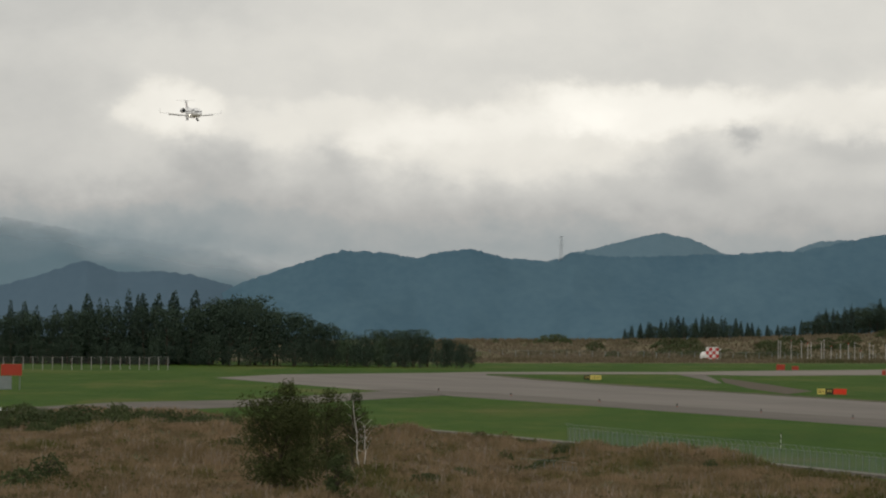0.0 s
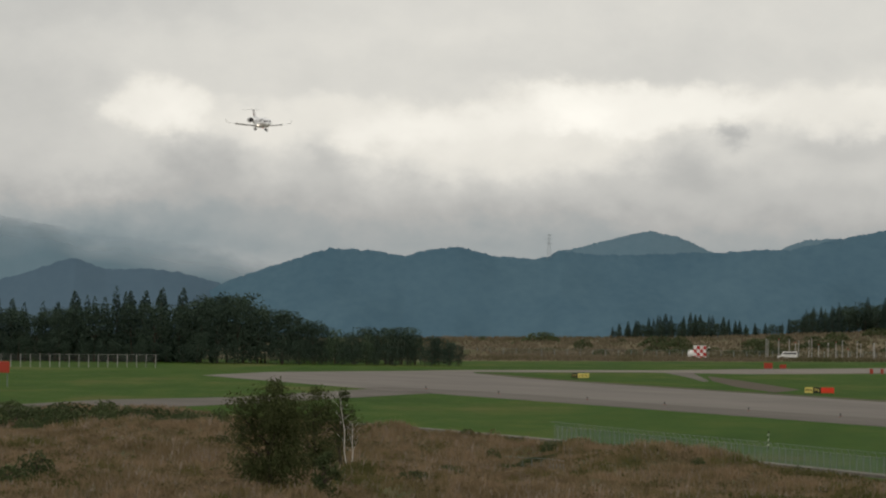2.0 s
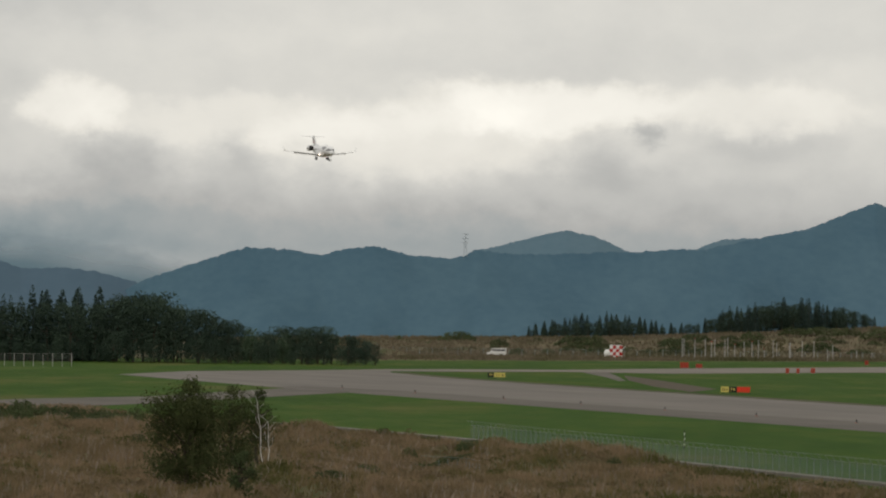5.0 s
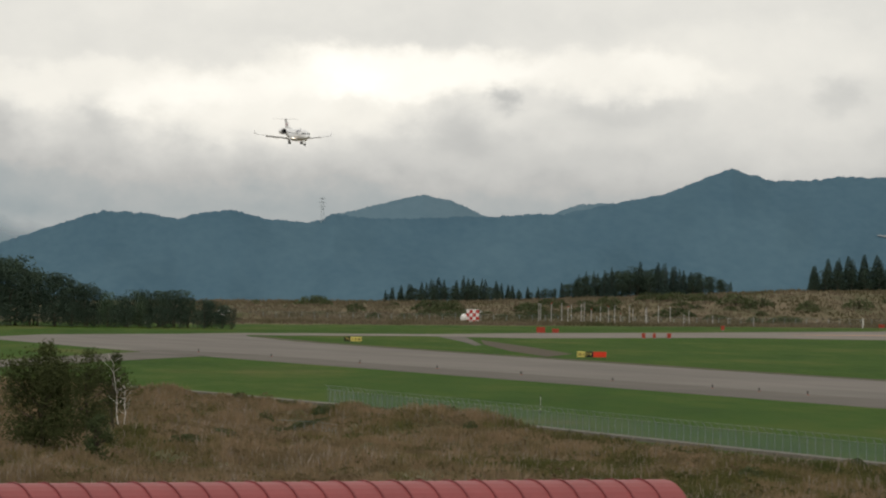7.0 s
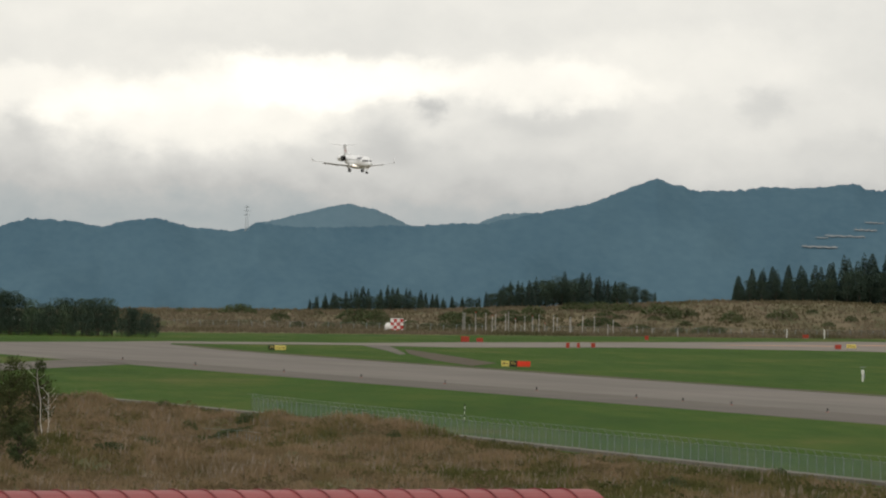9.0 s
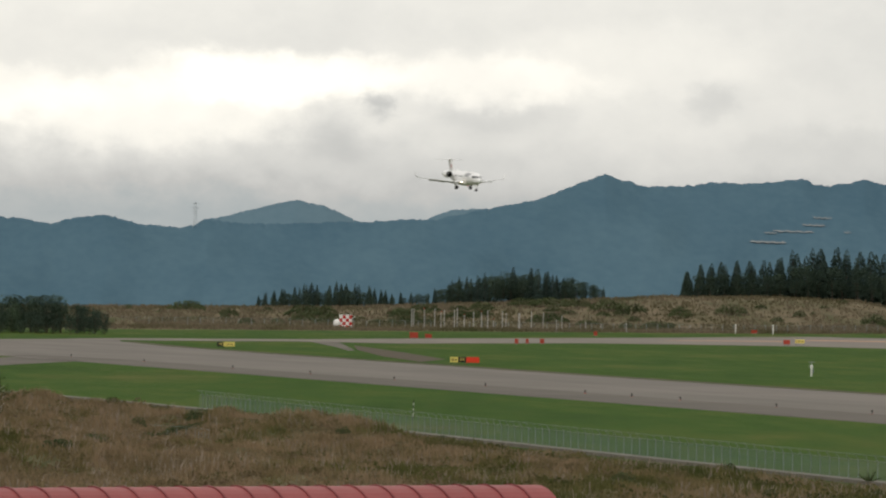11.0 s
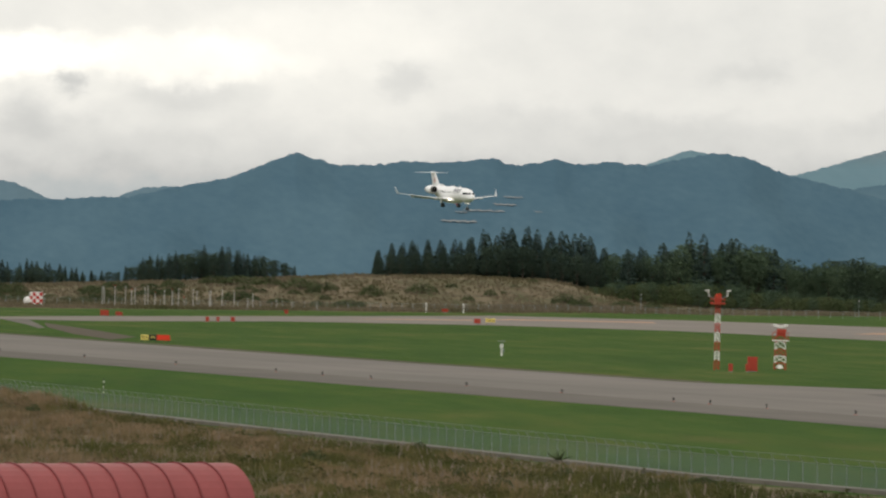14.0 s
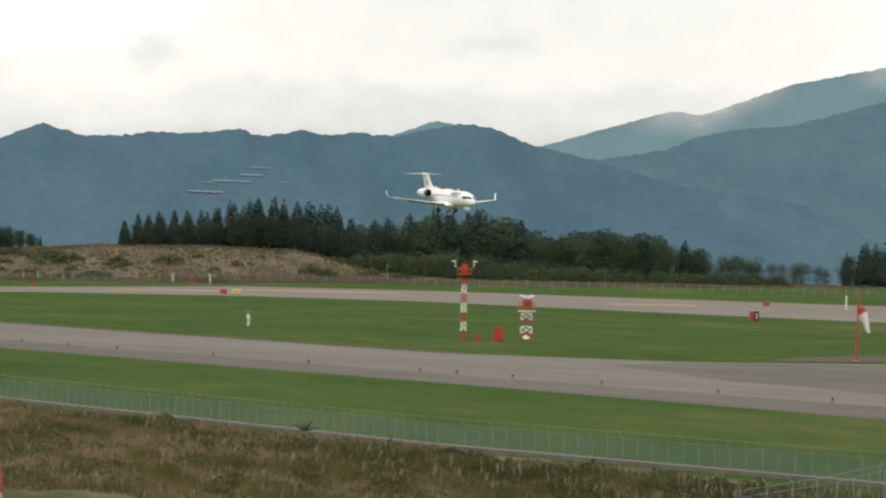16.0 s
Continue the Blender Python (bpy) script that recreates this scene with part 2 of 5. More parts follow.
M = {
    "turf": ground_material(),
    "asphalt": asphalt("worn_asphalt", (0.168, 0.152, 0.136)),
    "shoulder": asphalt("shoulder_asphalt", (0.125, 0.112, 0.098)),
    "dark_asphalt": asphalt("fresh_asphalt", (0.125, 0.115, 0.105)),
    "runway": asphalt("grooved_runway", (0.195, 0.172, 0.152)),
    "earth": painted("bare_earth", (0.085, 0.065, 0.045), 1.0, 0, 0.35, 0.3, False),
    "marking": painted("worn_marking", (0.40, 0.25, 0.165), 0.9, 0, 0.4, 0.12, False),
    "kerb": painted("dirty_concrete", (0.17, 0.155, 0.13), 0.95, 0, 0.35, 0.5, False),
    "concrete": painted("concrete", (0.30, 0.29, 0.26), 0.9, 0, 0.3, 0.4, False),
    # mountain greens shifted to blue-grey: distance haze put into the base colour
    "main_hill": hazy_hill("near_forest_with_haze", (0.058, 0.112, 0.157), (0.102, 0.171, 0.213), 0.006),
    "mid_hill": hazy_hill("mid_forest_with_haze", (0.097, 0.160, 0.204), (0.137, 0.206, 0.248), 0.006),
    "west_hill": hazy_hill("west_forest_with_haze", (0.128, 0.196, 0.240), (0.155, 0.225, 0.268), 0.005, True),
    "foot_hill": hazy_hill("foothill_forest_with_haze", (0.077, 0.122, 0.165), (0.100, 0.150, 0.194), 0.006),
    "far_hill": hazy_hill("far_forest_with_haze", (0.120, 0.200, 0.240), (0.158, 0.244, 0.281), 0.005, True),
    "shoulder_hill": hazy_hill("shoulder_forest_with_haze", (0.068, 0.124, 0.166), (0.112, 0.180, 0.219), 0.006),
    # haze over the far woods is put into the cedar and broadleaf greens
    "cedar": foliage("hazed_cedar_leaves", (0.040, 0.066, 0.058), (0.064, 0.096, 0.078)),
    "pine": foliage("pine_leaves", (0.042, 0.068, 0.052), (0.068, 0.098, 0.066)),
    "broadleaf": foliage("hazed_broad_leaves", (0.064, 0.104, 0.066), (0.100, 0.142, 0.082)),
    "shrub": foliage("shrub_leaves", (0.056, 0.082, 0.036), (0.100, 0.122, 0.054)),
    "near_leaf": foliage("near_leaves", (0.040, 0.054, 0.021), (0.095, 0.110, 0.044)),
    "bark": painted("bark", (0.09, 0.07, 0.055), 0.95, 0, 0.4, 1.5),
    "birch_bark": painted("birch_bark", (0.74, 0.70, 0.64), 0.8, 0, 0.3, 2.5),
    "white": painted("aircraft_white", (0.86, 0.86, 0.86), 0.35, 0, 0.06, 0.6),
    "white_paint": painted("white_paint", (0.78, 0.77, 0.74), 0.5, 0, 0.15),
    "red_paint": painted("red_orange_paint", (0.41, 0.055, 0.031), 0.6, 0, 0.2),
    "check_red": painted("check_red", (0.52, 0.03, 0.025), 0.5, 0, 0.2),
    "yellow": painted("sign_yellow", (0.74, 0.60, 0.16), 0.5, 0, 0.1),
    "black": painted("black", (0.012, 0.012, 0.012), 0.5, 0, 0.2),
    "sign_red": painted("sign_red", (0.75, 0.05, 0.02), 0.5, 0, 0.1),
    "grey_metal": painted("grey_metal", (0.42, 0.42, 0.41), 0.4, 0.7, 0.15),
    "galvanised": painted("galvanised_post", (0.24, 0.27, 0.27), 0.65, 0.1, 0.2),
    "pale_post": painted("pale_post", (0.40, 0.39, 0.37), 0.7, 0, 0.2),
    "dark_metal": painted("dark_metal", (0.03, 0.03, 0.032), 0.5, 0.4, 0.2),
    "rubber": painted("rubber", (0.02, 0.02, 0.02), 0.9, 0, 0.2),
    "roof_red": painted("roof_red", (0.29, 0.070, 0.070), 0.5, 0, 0.18, 0.5),
    "roof_rib": painted("roof_rib", (0.20, 0.042, 0.044), 0.5, 0, 0.2, 0.5),
    "wall": painted("plain_wall", (0.55, 0.53, 0.50), 0.9, 0, 0.15, 0.4),
}


# ================= small mesh helpers =================
def mesh_of(name, verts, faces, mat, smooth=False):
    me = bpy.data.meshes.new(name)
    me.from_pydata([tuple(v) for v in verts], [], [tuple(f) for f in faces])
    for mm in (mat if isinstance(mat, (list, tuple)) else [mat]):
        me.materials.append(mm)
    if smooth:
        me.polygons.foreach_set("use_smooth", [True] * len(me.polygons))
    me.update()
    return me


def part(name, geo, mat, parent=None, label="", smooth=False):
    """Links a bmesh or (verts, faces) as one mesh object, under a thing or a part."""
    if isinstance(geo, tuple):
        me = mesh_of(name, geo[0], geo[1], mat, smooth)
    elif isinstance(geo, bpy.types.Mesh):
        me = geo
    else:
        me = bpy.data.meshes.new(name)
        geo.to_mesh(me)
        geo.free()
        me.materials.append(mat)
        if smooth:
            me.polygons.foreach_set("use_smooth", [True] * len(me.polygons))
    ob = new(name, me)
    if parent is not None:
        ob.parent = parent
    if label:
        tagged(ob, label)
    return ob


def thing(name, m, label, category, group="", kind=""):
    ob = new(name)
    ob.empty_display_size = 0.5
    ob.matrix_basis = m
    return tagged(ob, label, category, group, kind)


def box(cx, cy, cz, sx, sy, sz, bev=0.0, bm=None):
    bm = bm or bmesh.new()
    r = bmesh.ops.create_cube(bm, size=1, matrix=Matrix.Translation((cx, cy, cz)) @ Matrix.Diagonal((sx, sy, sz, 1)))
    if bev:
        edges = list({e for v in r["verts"] for e in v.link_edges})
        bmesh.ops.bevel(bm, geom=edges, offset=bev, segments=2, affect="EDGES", profile=0.6)
    return bm


def rod(a, b, r1, r2=None, n=8, bm=None):
    bm = bm or bmesh.new()
    a, b = Vector(a), Vector(b)
    d = b - a
    m = Matrix.Translation((a + b) / 2) @ d.to_track_quat("Z", "Y").to_matrix().to_4x4()
    bmesh.ops.create_cone(bm, cap_ends=True, segments=n, radius1=r1, radius2=r1 if r2 is None else r2, depth=d.length, matrix=m)
    return bm


def loft(rings, closed=True, cap=True):
    """Verts and faces of a skin over rings of equal length."""
    n = len(rings[0])
    verts = [p for r in rings for p in r]
    faces = []
    for i in range(len(rings) - 1):
        for j in range(n if closed else n - 1):
            a, b = i * n + j, i * n + (j + 1) % n
            faces.append((a, b, b + n, a + n))
    if cap:
        faces.append(tuple(range(n))[::-1])
        faces.append(tuple(range((len(rings) - 1) * n, len(rings) * n)))
    return verts, faces


def smoothstep(a, b, x):
    t = np.clip((x - a) / (b - a), 0, 1)
    return t * t * (3 - 2 * t)


def place(az, r, z=0.0):
    return (r * math.sin(radians(az)), r * math.cos(radians(az)), z)


# ================= ground =================
def crest(az):
    """Height of the far rise at a bearing."""
    return np.interp(az, (-8, -3, 0.4, 2.5, 4.6, 5.65, 6.6, 7.4, 8.2, 9, 20), (0.5, 0.8, 2.0, 2.8, 5.5, 7.3, 7.6, 7.0, 2.4, 0.8, 0.5))


# banks and hollows of the rough land: centre, half widths across and along, height
MOUNDS = [(-34, 522, 13, 18, 0.9), (-21, 560, 9, 18, 1.0), (-28, 455, 16, 16, 0.7), (-3, 546, 5.5, 16, 1.5), (-8, 508, 8, 14, 0.6), (3, 470, 4, 14, -0.6), (8, 520, 2.6, 18, -0.7), (14, 520, 3.2, 14, 1.0),
          (18, 488, 5.5, 15, 1.25), (27, 452, 5, 13, 1.05), (34, 418, 6, 12, 0.5), (42, 388, 7, 12, 0.3), (12, 430, 6, 14, 0.7), (33, 372, 5, 12, 0.6), (52, 352, 5, 9, 0.55), (58, 318, 5, 9, 0.6), (-30, 612, 16, 14, -0.5)]


def field_end(x):
    """How far the rough land runs before the mown grass and the service road."""
    return 692 + 48 * np.exp(-((np.asarray(x) + 26) / 13) ** 2)


def ground_height(x, y):
    x, y = np.asarray(x, float), np.asarray(y, float)
    r, az = np.hypot(x, y), np.degrees(np.arctan2(x, y))
    ahead = smoothstep(0, 200, y)
    rise = crest(az) * smoothstep(1420, 1590, r)
    z = rise * (1 - smoothstep(1690, 2000, r)) - 95 * smoothstep(1690, 3000, r) * ahead
    z = z + 1.75 * np.exp(-((x - 8.5) / 4.5) ** 4 - ((y - 1366) / 11) ** 2)
    p = x * 0.966 + y * 0.2588
    rough = smoothstep(0, 1, (153 - p) / np.interp(y, (425, 480), (26, 6))) * smoothstep(0, 10, field_end(x) - 2 - y) * smoothstep(60, 140, r)
    bumps = 0.4 * np.sin(x * 0.21 + y * 0.043 + 1.0) + 0.35 * np.sin(x * 0.11 - y * 0.067) + 0.3 * np.sin(x * 0.45 + y * 0.13 + 2.0) + 0.2 * np.sin(x * 0.9 - y * 0.21)
    banks = sum(h * np.exp(-((x - cx) / wx) ** 2 - ((y - cy) / wy) ** 2) for cx, cy, wx, wy, h in MOUNDS)
    return z + rough * (0.8 * bumps + 0.2 + banks)


def build_ground():
    xs = np.concatenate([np.linspace(-4900, -200, 25), np.arange(-195, 420, 3.0), np.linspace(430, 4900, 25)])
    ys = np.concatenate([np.linspace(-4900, 0, 12), np.arange(40, 280, 40.0), np.arange(280, 760, 3.0), np.arange(760, 1320, 40.0), np.arange(1320, 1420, 5.0), np.arange(1420, 2000, 12.0), np.linspace(2020, 4900, 40)])
    X, Y = np.meshgrid(xs, ys)
    Z = ground_height(X, Y)
    nx, ny = len(xs), len(ys)
    idx = np.arange(nx * ny).reshape(ny, nx)
    faces = np.stack([idx[:-1, :-1], idx[:-1, 1:], idx[1:, 1:], idx[1:, :-1]], -1).reshape(-1, 4)
    ob = new("ground", mesh_of("ground", np.stack([X, Y, Z], -1).reshape(-1, 3), faces.tolist(), M["turf"], True))
    tagged(ob, "mown green airfield grass and dry brown rough land", "ground", kind="structure")


build_ground()


def slab(name, outline, mat, label, z=0.03, category="pavement"):
    """A thin paved sheet with a real edge, from its corners on the plan."""
    bm = bmesh.new()
    top = [bm.verts.new((x, y, z)) for x, y in outline]
    low = [bm.verts.new((x, y, -0.2)) for x, y in outline]
    bm.faces.new(top)
    n = len(top)
    for i in range(n):
        bm.faces.new((top[i], low[i], low[(i + 1) % n], top[(i + 1) % n]))
    bmesh.ops.recalc_face_normals(bm, faces=bm.faces)
    return tagged(part(name, bm, mat), label, category, kind="structure")


slab("taxiway", [(160, 260), (105, 456), (84, 541), (53, 656), (20, 782), (-12, 900), (-38, 1011), (-28, 1063), (-6, 1097), (8, 1106), (8, 1080), (16, 1020), (40, 918), (66, 813), (104, 671), (127, 648), (175, 660), (240, 600), (300, 300)],
     M["asphalt"], "worn grey asphalt taxiway with paler wheel tracks")
slab("runway", [(-6, 1096), (8, 1126), (45, 1156), (60, 1185), (108, 1258), (165, 1352), (203, 1334), (248, 1257), (279, 1210), (420, 900), (360, 720), (225, 976), (205, 1034), (173, 1139), (143, 1172), (100, 1168), (60, 1114), (40, 1122), (16, 1100)],
     M["runway"], "grey grooved asphalt runway with tyre marks", 0.035)
slab("taxiway_shoulder", [(160, 262), (105, 457), (84, 542), (53, 657), (20, 783), (-11, 901), (-6, 908), (7, 880), (30, 792), (57, 700), (89, 576), (113, 489), (172, 262)],
     M["shoulder"], "darker asphalt shoulder along the taxiway", 0.037)
slab("taxiway_junction", [(115, 626), (125.5, 642), (150, 648), (175, 657), (188, 640), (150, 560), (122, 527), (116, 568)], M["dark_asphalt"], "dark newer asphalt at a taxiway junction", 0.037)
slab("service_road", [(-78, 640), (-64, 690), (-52.6, 722), (-42, 773), (-26, 803), (-9, 886), (1, 858), (-24.8, 752), (-38, 708), (-46.5, 640), (-66, 560)], M["shoulder"], "worn grey asphalt service road", 0.03)
slab("road_marking", [(-54, 733), (-51.6, 722), (-51, 711), (-52.6, 714)], M["white_paint"], "white painted road marking", 0.045, "road marking")
slab("bare_earth", [(139, 661), (148, 685), (163, 704), (182, 702), (176, 668), (153, 663)], M["earth"], "bare brown earth beside the taxiway", 0.025, "ground")
for k, (a, b) in enumerate((((9, 1076), (17.5, 1019)), ((17.5, 1019), (41.5, 918)), ((41.5, 918), (67.6, 813)), ((67.6, 813), (105.2, 672)))):
    slab("taxiway_verge", [a, b, (b[0] + 2.2 - 0.5 * (k % 2), b[1] + 3), (a[0] + 1.4 + 0.4 * (k % 2), a[1] + 2)], M["earth"], "strip of bare brown earth along the taxiway edge", 0.022, "ground")
slab("taxiway_link", [(43, 1160), (44, 1103), (45.3, 1053), (45.4, 1006), (46.9, 1014), (48, 1076), (49, 1140)], M["shoulder"], "worn asphalt link from the runway into the grass", 0.028)
slab("bare_earth", [(49.6, 1078), (54, 1000), (57, 930), (51.4, 900), (48.4, 950), (47.6, 1020)], M["earth"], "bare brown earth beside a taxiway link", 0.024, "ground")
slab("runway_marking", [(207, 1140), (216, 1168), (232, 1172), (228, 1150)], M["marking"], "worn pinkish painted runway marking", 0.045, "road marking")
slab("runway_marking", [(150, 1264), (160, 1290), (190, 1288), (187, 1262), (170, 1268)], M["marking"], "worn pinkish painted runway marking", 0.045, "road marking")
slab("runway_marking", [(118, 1225), (124, 1240), (148, 1262), (146, 1244)], M["marking"], "worn pinkish painted runway marking", 0.045, "road marking")


# ================= mountains =================
def slope(a, s, top, seed):
    """Height on the near side of a range: s runs from its foot to its crest."""
    q = s * (1 - s) * 4
    spur = noise.noise((a * 0.9 + s * 2.2 + seed, s * 2.2 + seed, seed)) * 24 + noise.noise((a * 2.2 - s * 4.5 + seed, s * 5, seed)) * 9
    return -100.0 + (top + 100.0) * s ** 0.9 + q * spur


def mountains(name, ridge, dist, mat, label, foot=900, seed=1.0, az0=-9, az1=18, step=0.014, mist=None, veil_from=0.85):
    """A forested range, its crest fitted to the camera's view through summits and saddles (bearing, elevation in
    degrees).
    """
    az = np.arange(az0, az1, step)
    raz, rel = [p[0] for p in ridge], [p[1] for p in ridge]
    el = np.interp(az, raz, rel)
    k = np.ones(5) / 5
    el = np.convolve(np.pad(el, 2, mode="edge"), k, "valid")
    rows = [0, 0.15, 0.3, 0.42, 0.52, 0.6, 0.66, 0.72, 0.77, 0.82, 0.87, 0.91, 0.94, 0.97, 1.0, 1.06, 1.3]
    verts, veil = [], []
    for s in rows:
        r = dist - foot * (1 - s)
        # share of the painted cloud fade at each point, growing towards the crest
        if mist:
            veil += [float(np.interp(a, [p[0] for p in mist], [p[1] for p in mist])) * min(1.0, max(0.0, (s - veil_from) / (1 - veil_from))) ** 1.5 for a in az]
        for a, e in zip(az, el):
            top = EYE + dist * math.tan(radians(e))
            if s <= 1:
                z = slope(a, s, top, seed)
            else:
                z = top - (s - 1) * 260
            # tree tops along the crest
            z += (0.9 * noise.noise((a * 14, s * 20, seed)) + 0.8 * noise.noise((a * 38, s * 40, seed + 5))) * (1 if s > 0.98 else 0)
            verts.append((r * math.sin(radians(a)), r * math.cos(radians(a)), z))
    n = len(az)
    idx = np.arange(n * len(rows)).reshape(len(rows), n)
    faces = np.stack([idx[:-1, :-1], idx[:-1, 1:], idx[1:, 1:], idx[1:, :-1]], -1).reshape(-1, 4)
    ob = new(name, mesh_of(name, verts, faces.tolist(), mat, True))
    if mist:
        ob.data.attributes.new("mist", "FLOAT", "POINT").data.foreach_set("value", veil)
    return tagged(ob, label, "mountain", kind="structure")


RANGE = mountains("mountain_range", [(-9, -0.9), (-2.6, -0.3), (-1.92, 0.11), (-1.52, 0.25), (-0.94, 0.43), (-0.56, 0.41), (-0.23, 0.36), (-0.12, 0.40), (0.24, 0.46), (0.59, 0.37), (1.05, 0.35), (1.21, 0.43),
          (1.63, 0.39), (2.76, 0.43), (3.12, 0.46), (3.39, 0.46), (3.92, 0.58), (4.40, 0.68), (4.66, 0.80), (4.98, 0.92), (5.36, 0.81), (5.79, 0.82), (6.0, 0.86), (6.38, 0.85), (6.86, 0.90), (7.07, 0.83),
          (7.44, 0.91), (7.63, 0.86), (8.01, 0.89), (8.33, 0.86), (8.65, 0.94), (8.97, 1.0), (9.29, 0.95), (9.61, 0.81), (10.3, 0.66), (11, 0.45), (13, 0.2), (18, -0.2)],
          3900, M["main_hill"], "forested mountain range below cloud, dark blue-green with haze", seed=2.3)
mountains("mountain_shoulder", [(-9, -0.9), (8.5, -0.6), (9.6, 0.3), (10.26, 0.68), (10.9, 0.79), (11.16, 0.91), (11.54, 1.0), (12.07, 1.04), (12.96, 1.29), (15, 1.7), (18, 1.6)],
          4150, M["shoulder_hill"], "forested mountain shoulder, blue-green with haze", seed=7.7, az0=7.5)
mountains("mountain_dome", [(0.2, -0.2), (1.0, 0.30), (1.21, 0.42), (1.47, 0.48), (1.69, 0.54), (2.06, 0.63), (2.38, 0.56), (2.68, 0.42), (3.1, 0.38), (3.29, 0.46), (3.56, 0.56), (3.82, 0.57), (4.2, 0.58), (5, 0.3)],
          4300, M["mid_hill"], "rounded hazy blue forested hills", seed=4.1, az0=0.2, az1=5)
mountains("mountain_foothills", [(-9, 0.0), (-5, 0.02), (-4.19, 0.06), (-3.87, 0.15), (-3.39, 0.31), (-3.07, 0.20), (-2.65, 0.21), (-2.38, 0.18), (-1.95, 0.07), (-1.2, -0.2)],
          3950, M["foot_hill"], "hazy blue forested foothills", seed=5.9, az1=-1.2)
mountains("mountain_west", [(-9, 0.8), (-4.6, 0.76), (-4.08, 0.70), (-3.4, 0.58), (-2.71, 0.52), (-2.0, 0.44), (-1.5, 0.3), (-0.8, 0.0)], 4600, M["west_hill"], "haze-blue mountains with their tops in cloud", seed=3.3, az1=-0.8, mist=[(-9, 0.9), (-4, 0.85), (-2.4, 1.0), (-0.8, 1.0)], veil_from=0.74)
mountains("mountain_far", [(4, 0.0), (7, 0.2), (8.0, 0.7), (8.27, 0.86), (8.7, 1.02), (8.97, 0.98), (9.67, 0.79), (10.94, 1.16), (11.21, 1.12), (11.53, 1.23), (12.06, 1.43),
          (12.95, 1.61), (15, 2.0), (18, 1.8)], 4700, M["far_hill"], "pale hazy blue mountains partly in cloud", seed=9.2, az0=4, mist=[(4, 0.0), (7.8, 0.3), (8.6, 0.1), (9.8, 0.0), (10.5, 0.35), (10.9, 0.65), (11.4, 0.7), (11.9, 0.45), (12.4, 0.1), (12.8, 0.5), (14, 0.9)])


# ================= trees =================
TUFT_V = np.array([(1, 0, -0.5), (-0.6, 0.9, -0.4), (-0.5, -0.9, -0.45), (0.1, 0, 1.0)], float)
TUFT_F = np.array([(0, 1, 3), (1, 2, 3), (2, 0, 3)])


def clumps(centres, sizes, rng, flat=0.6):
    """Leaf tufts: small ragged four-sided pieces, each turned and stretched by chance."""
    n = len(centres)
    q = rng.normal(size=(n, 4))
    q /= np.linalg.norm(q, axis=1)[:, None]
    w, x, y, z = q.T
    R = np.stack([np.stack([1 - 2 * (y * y + z * z), 2 * (x * y - z * w), 2 * (x * z + y * w)], -1),
                  np.stack([2 * (x * y + z * w), 1 - 2 * (x * x + z * z), 2 * (y * z - x * w)], -1),
                  np.stack([2 * (x * z - y * w), 2 * (y * z + x * w), 1 - 2 * (x * x + y * y)], -1)], 1)
    s = sizes[:, None, None] * rng.uniform(0.6, 1.4, size=(n, 4, 1))
    v = np.einsum("nij,nkj->nki", R, TUFT_V[None] * s)
    v[:, :, 2] *= flat
    v += centres[:, None, :]
    f = TUFT_F[None] + (np.arange(n) * 4)[:, None, None]
    return v.reshape(-1, 3), f.reshape(-1, 3)


def conifer_crown(h, r, rng, n=820, low=0.01):
    """A dense pointed crown of drooping tiers."""
    t = np.clip(1 - rng.uniform(0, 1, n) ** 0.68 * (1 - low), low, 0.995)
    prof = (1 - t) ** 0.7 * (1 - 0.25 * np.exp(-((t - low) / 0.08) ** 2))
    tier = 0.90 + 0.12 * np.sin(t * 34 + rng.uniform(0, 6))
    ang = rng.uniform(0, 2 * math.pi, n)
    lean = 1 + 0.16 * np.sin(ang * 3 + t * 5 + rng.uniform(0, 6))
    rad = 0.86 * r * prof * tier * lean * rng.uniform(0.5, 1.05, n) ** 0.7 + 0.03 * r
    c = np.stack([rad * np.cos(ang), rad * np.sin(ang), t * h - 0.12 * rad], -1)
    return clumps(c, (0.085 + 0.11 * (1 - t)) * r * 0.74, rng, 0.85)


def broad_crown(h, r, rng, n=420, lobes=7, base=0.14, leaf=0.049):
    """Billows of leaves: rounded heads of several sizes, the upper ones smaller."""
    cen = []
    for i in range(lobes):
        a, z = rng.uniform(0, 2 * math.pi), rng.uniform(0.10, 0.86)
        k = rng.uniform(0.25, 0.72) * (1 - 0.55 * max(0, z - 0.35))
        cen.append((k * r * math.cos(a), k * r * math.sin(a), z * h, r * rng.uniform(0.26, 0.46) * (1.15 - 0.45 * abs(z - 0.4))))
    cen += [(0, 0, 0.35 * h, 0.66 * r), (0, 0, 0.6 * h, 0.52 * r), (rng.uniform(-0.2, 0.2) * r, rng.uniform(-0.2, 0.2) * r, 0.86 * h, 0.3 * r)]
    cen = np.array(cen)
    wgt = cen[:, 3] ** 2
    pick = rng.choice(len(cen), n, p=wgt / wgt.sum())
    d = rng.normal(size=(n, 3))
    d /= np.linalg.norm(d, axis=1)[:, None]
    c = cen[pick, :3] + d * (cen[pick, 3] * rng.uniform(0.78, 1.05, n))[:, None] * np.array([1, 1, 0.9])
    c[:, 2] = np.clip(c[:, 2], base * h, h * 1.02)
    return clumps(c, r * leaf * rng.uniform(0.65, 1.35, n), rng, 0.75)


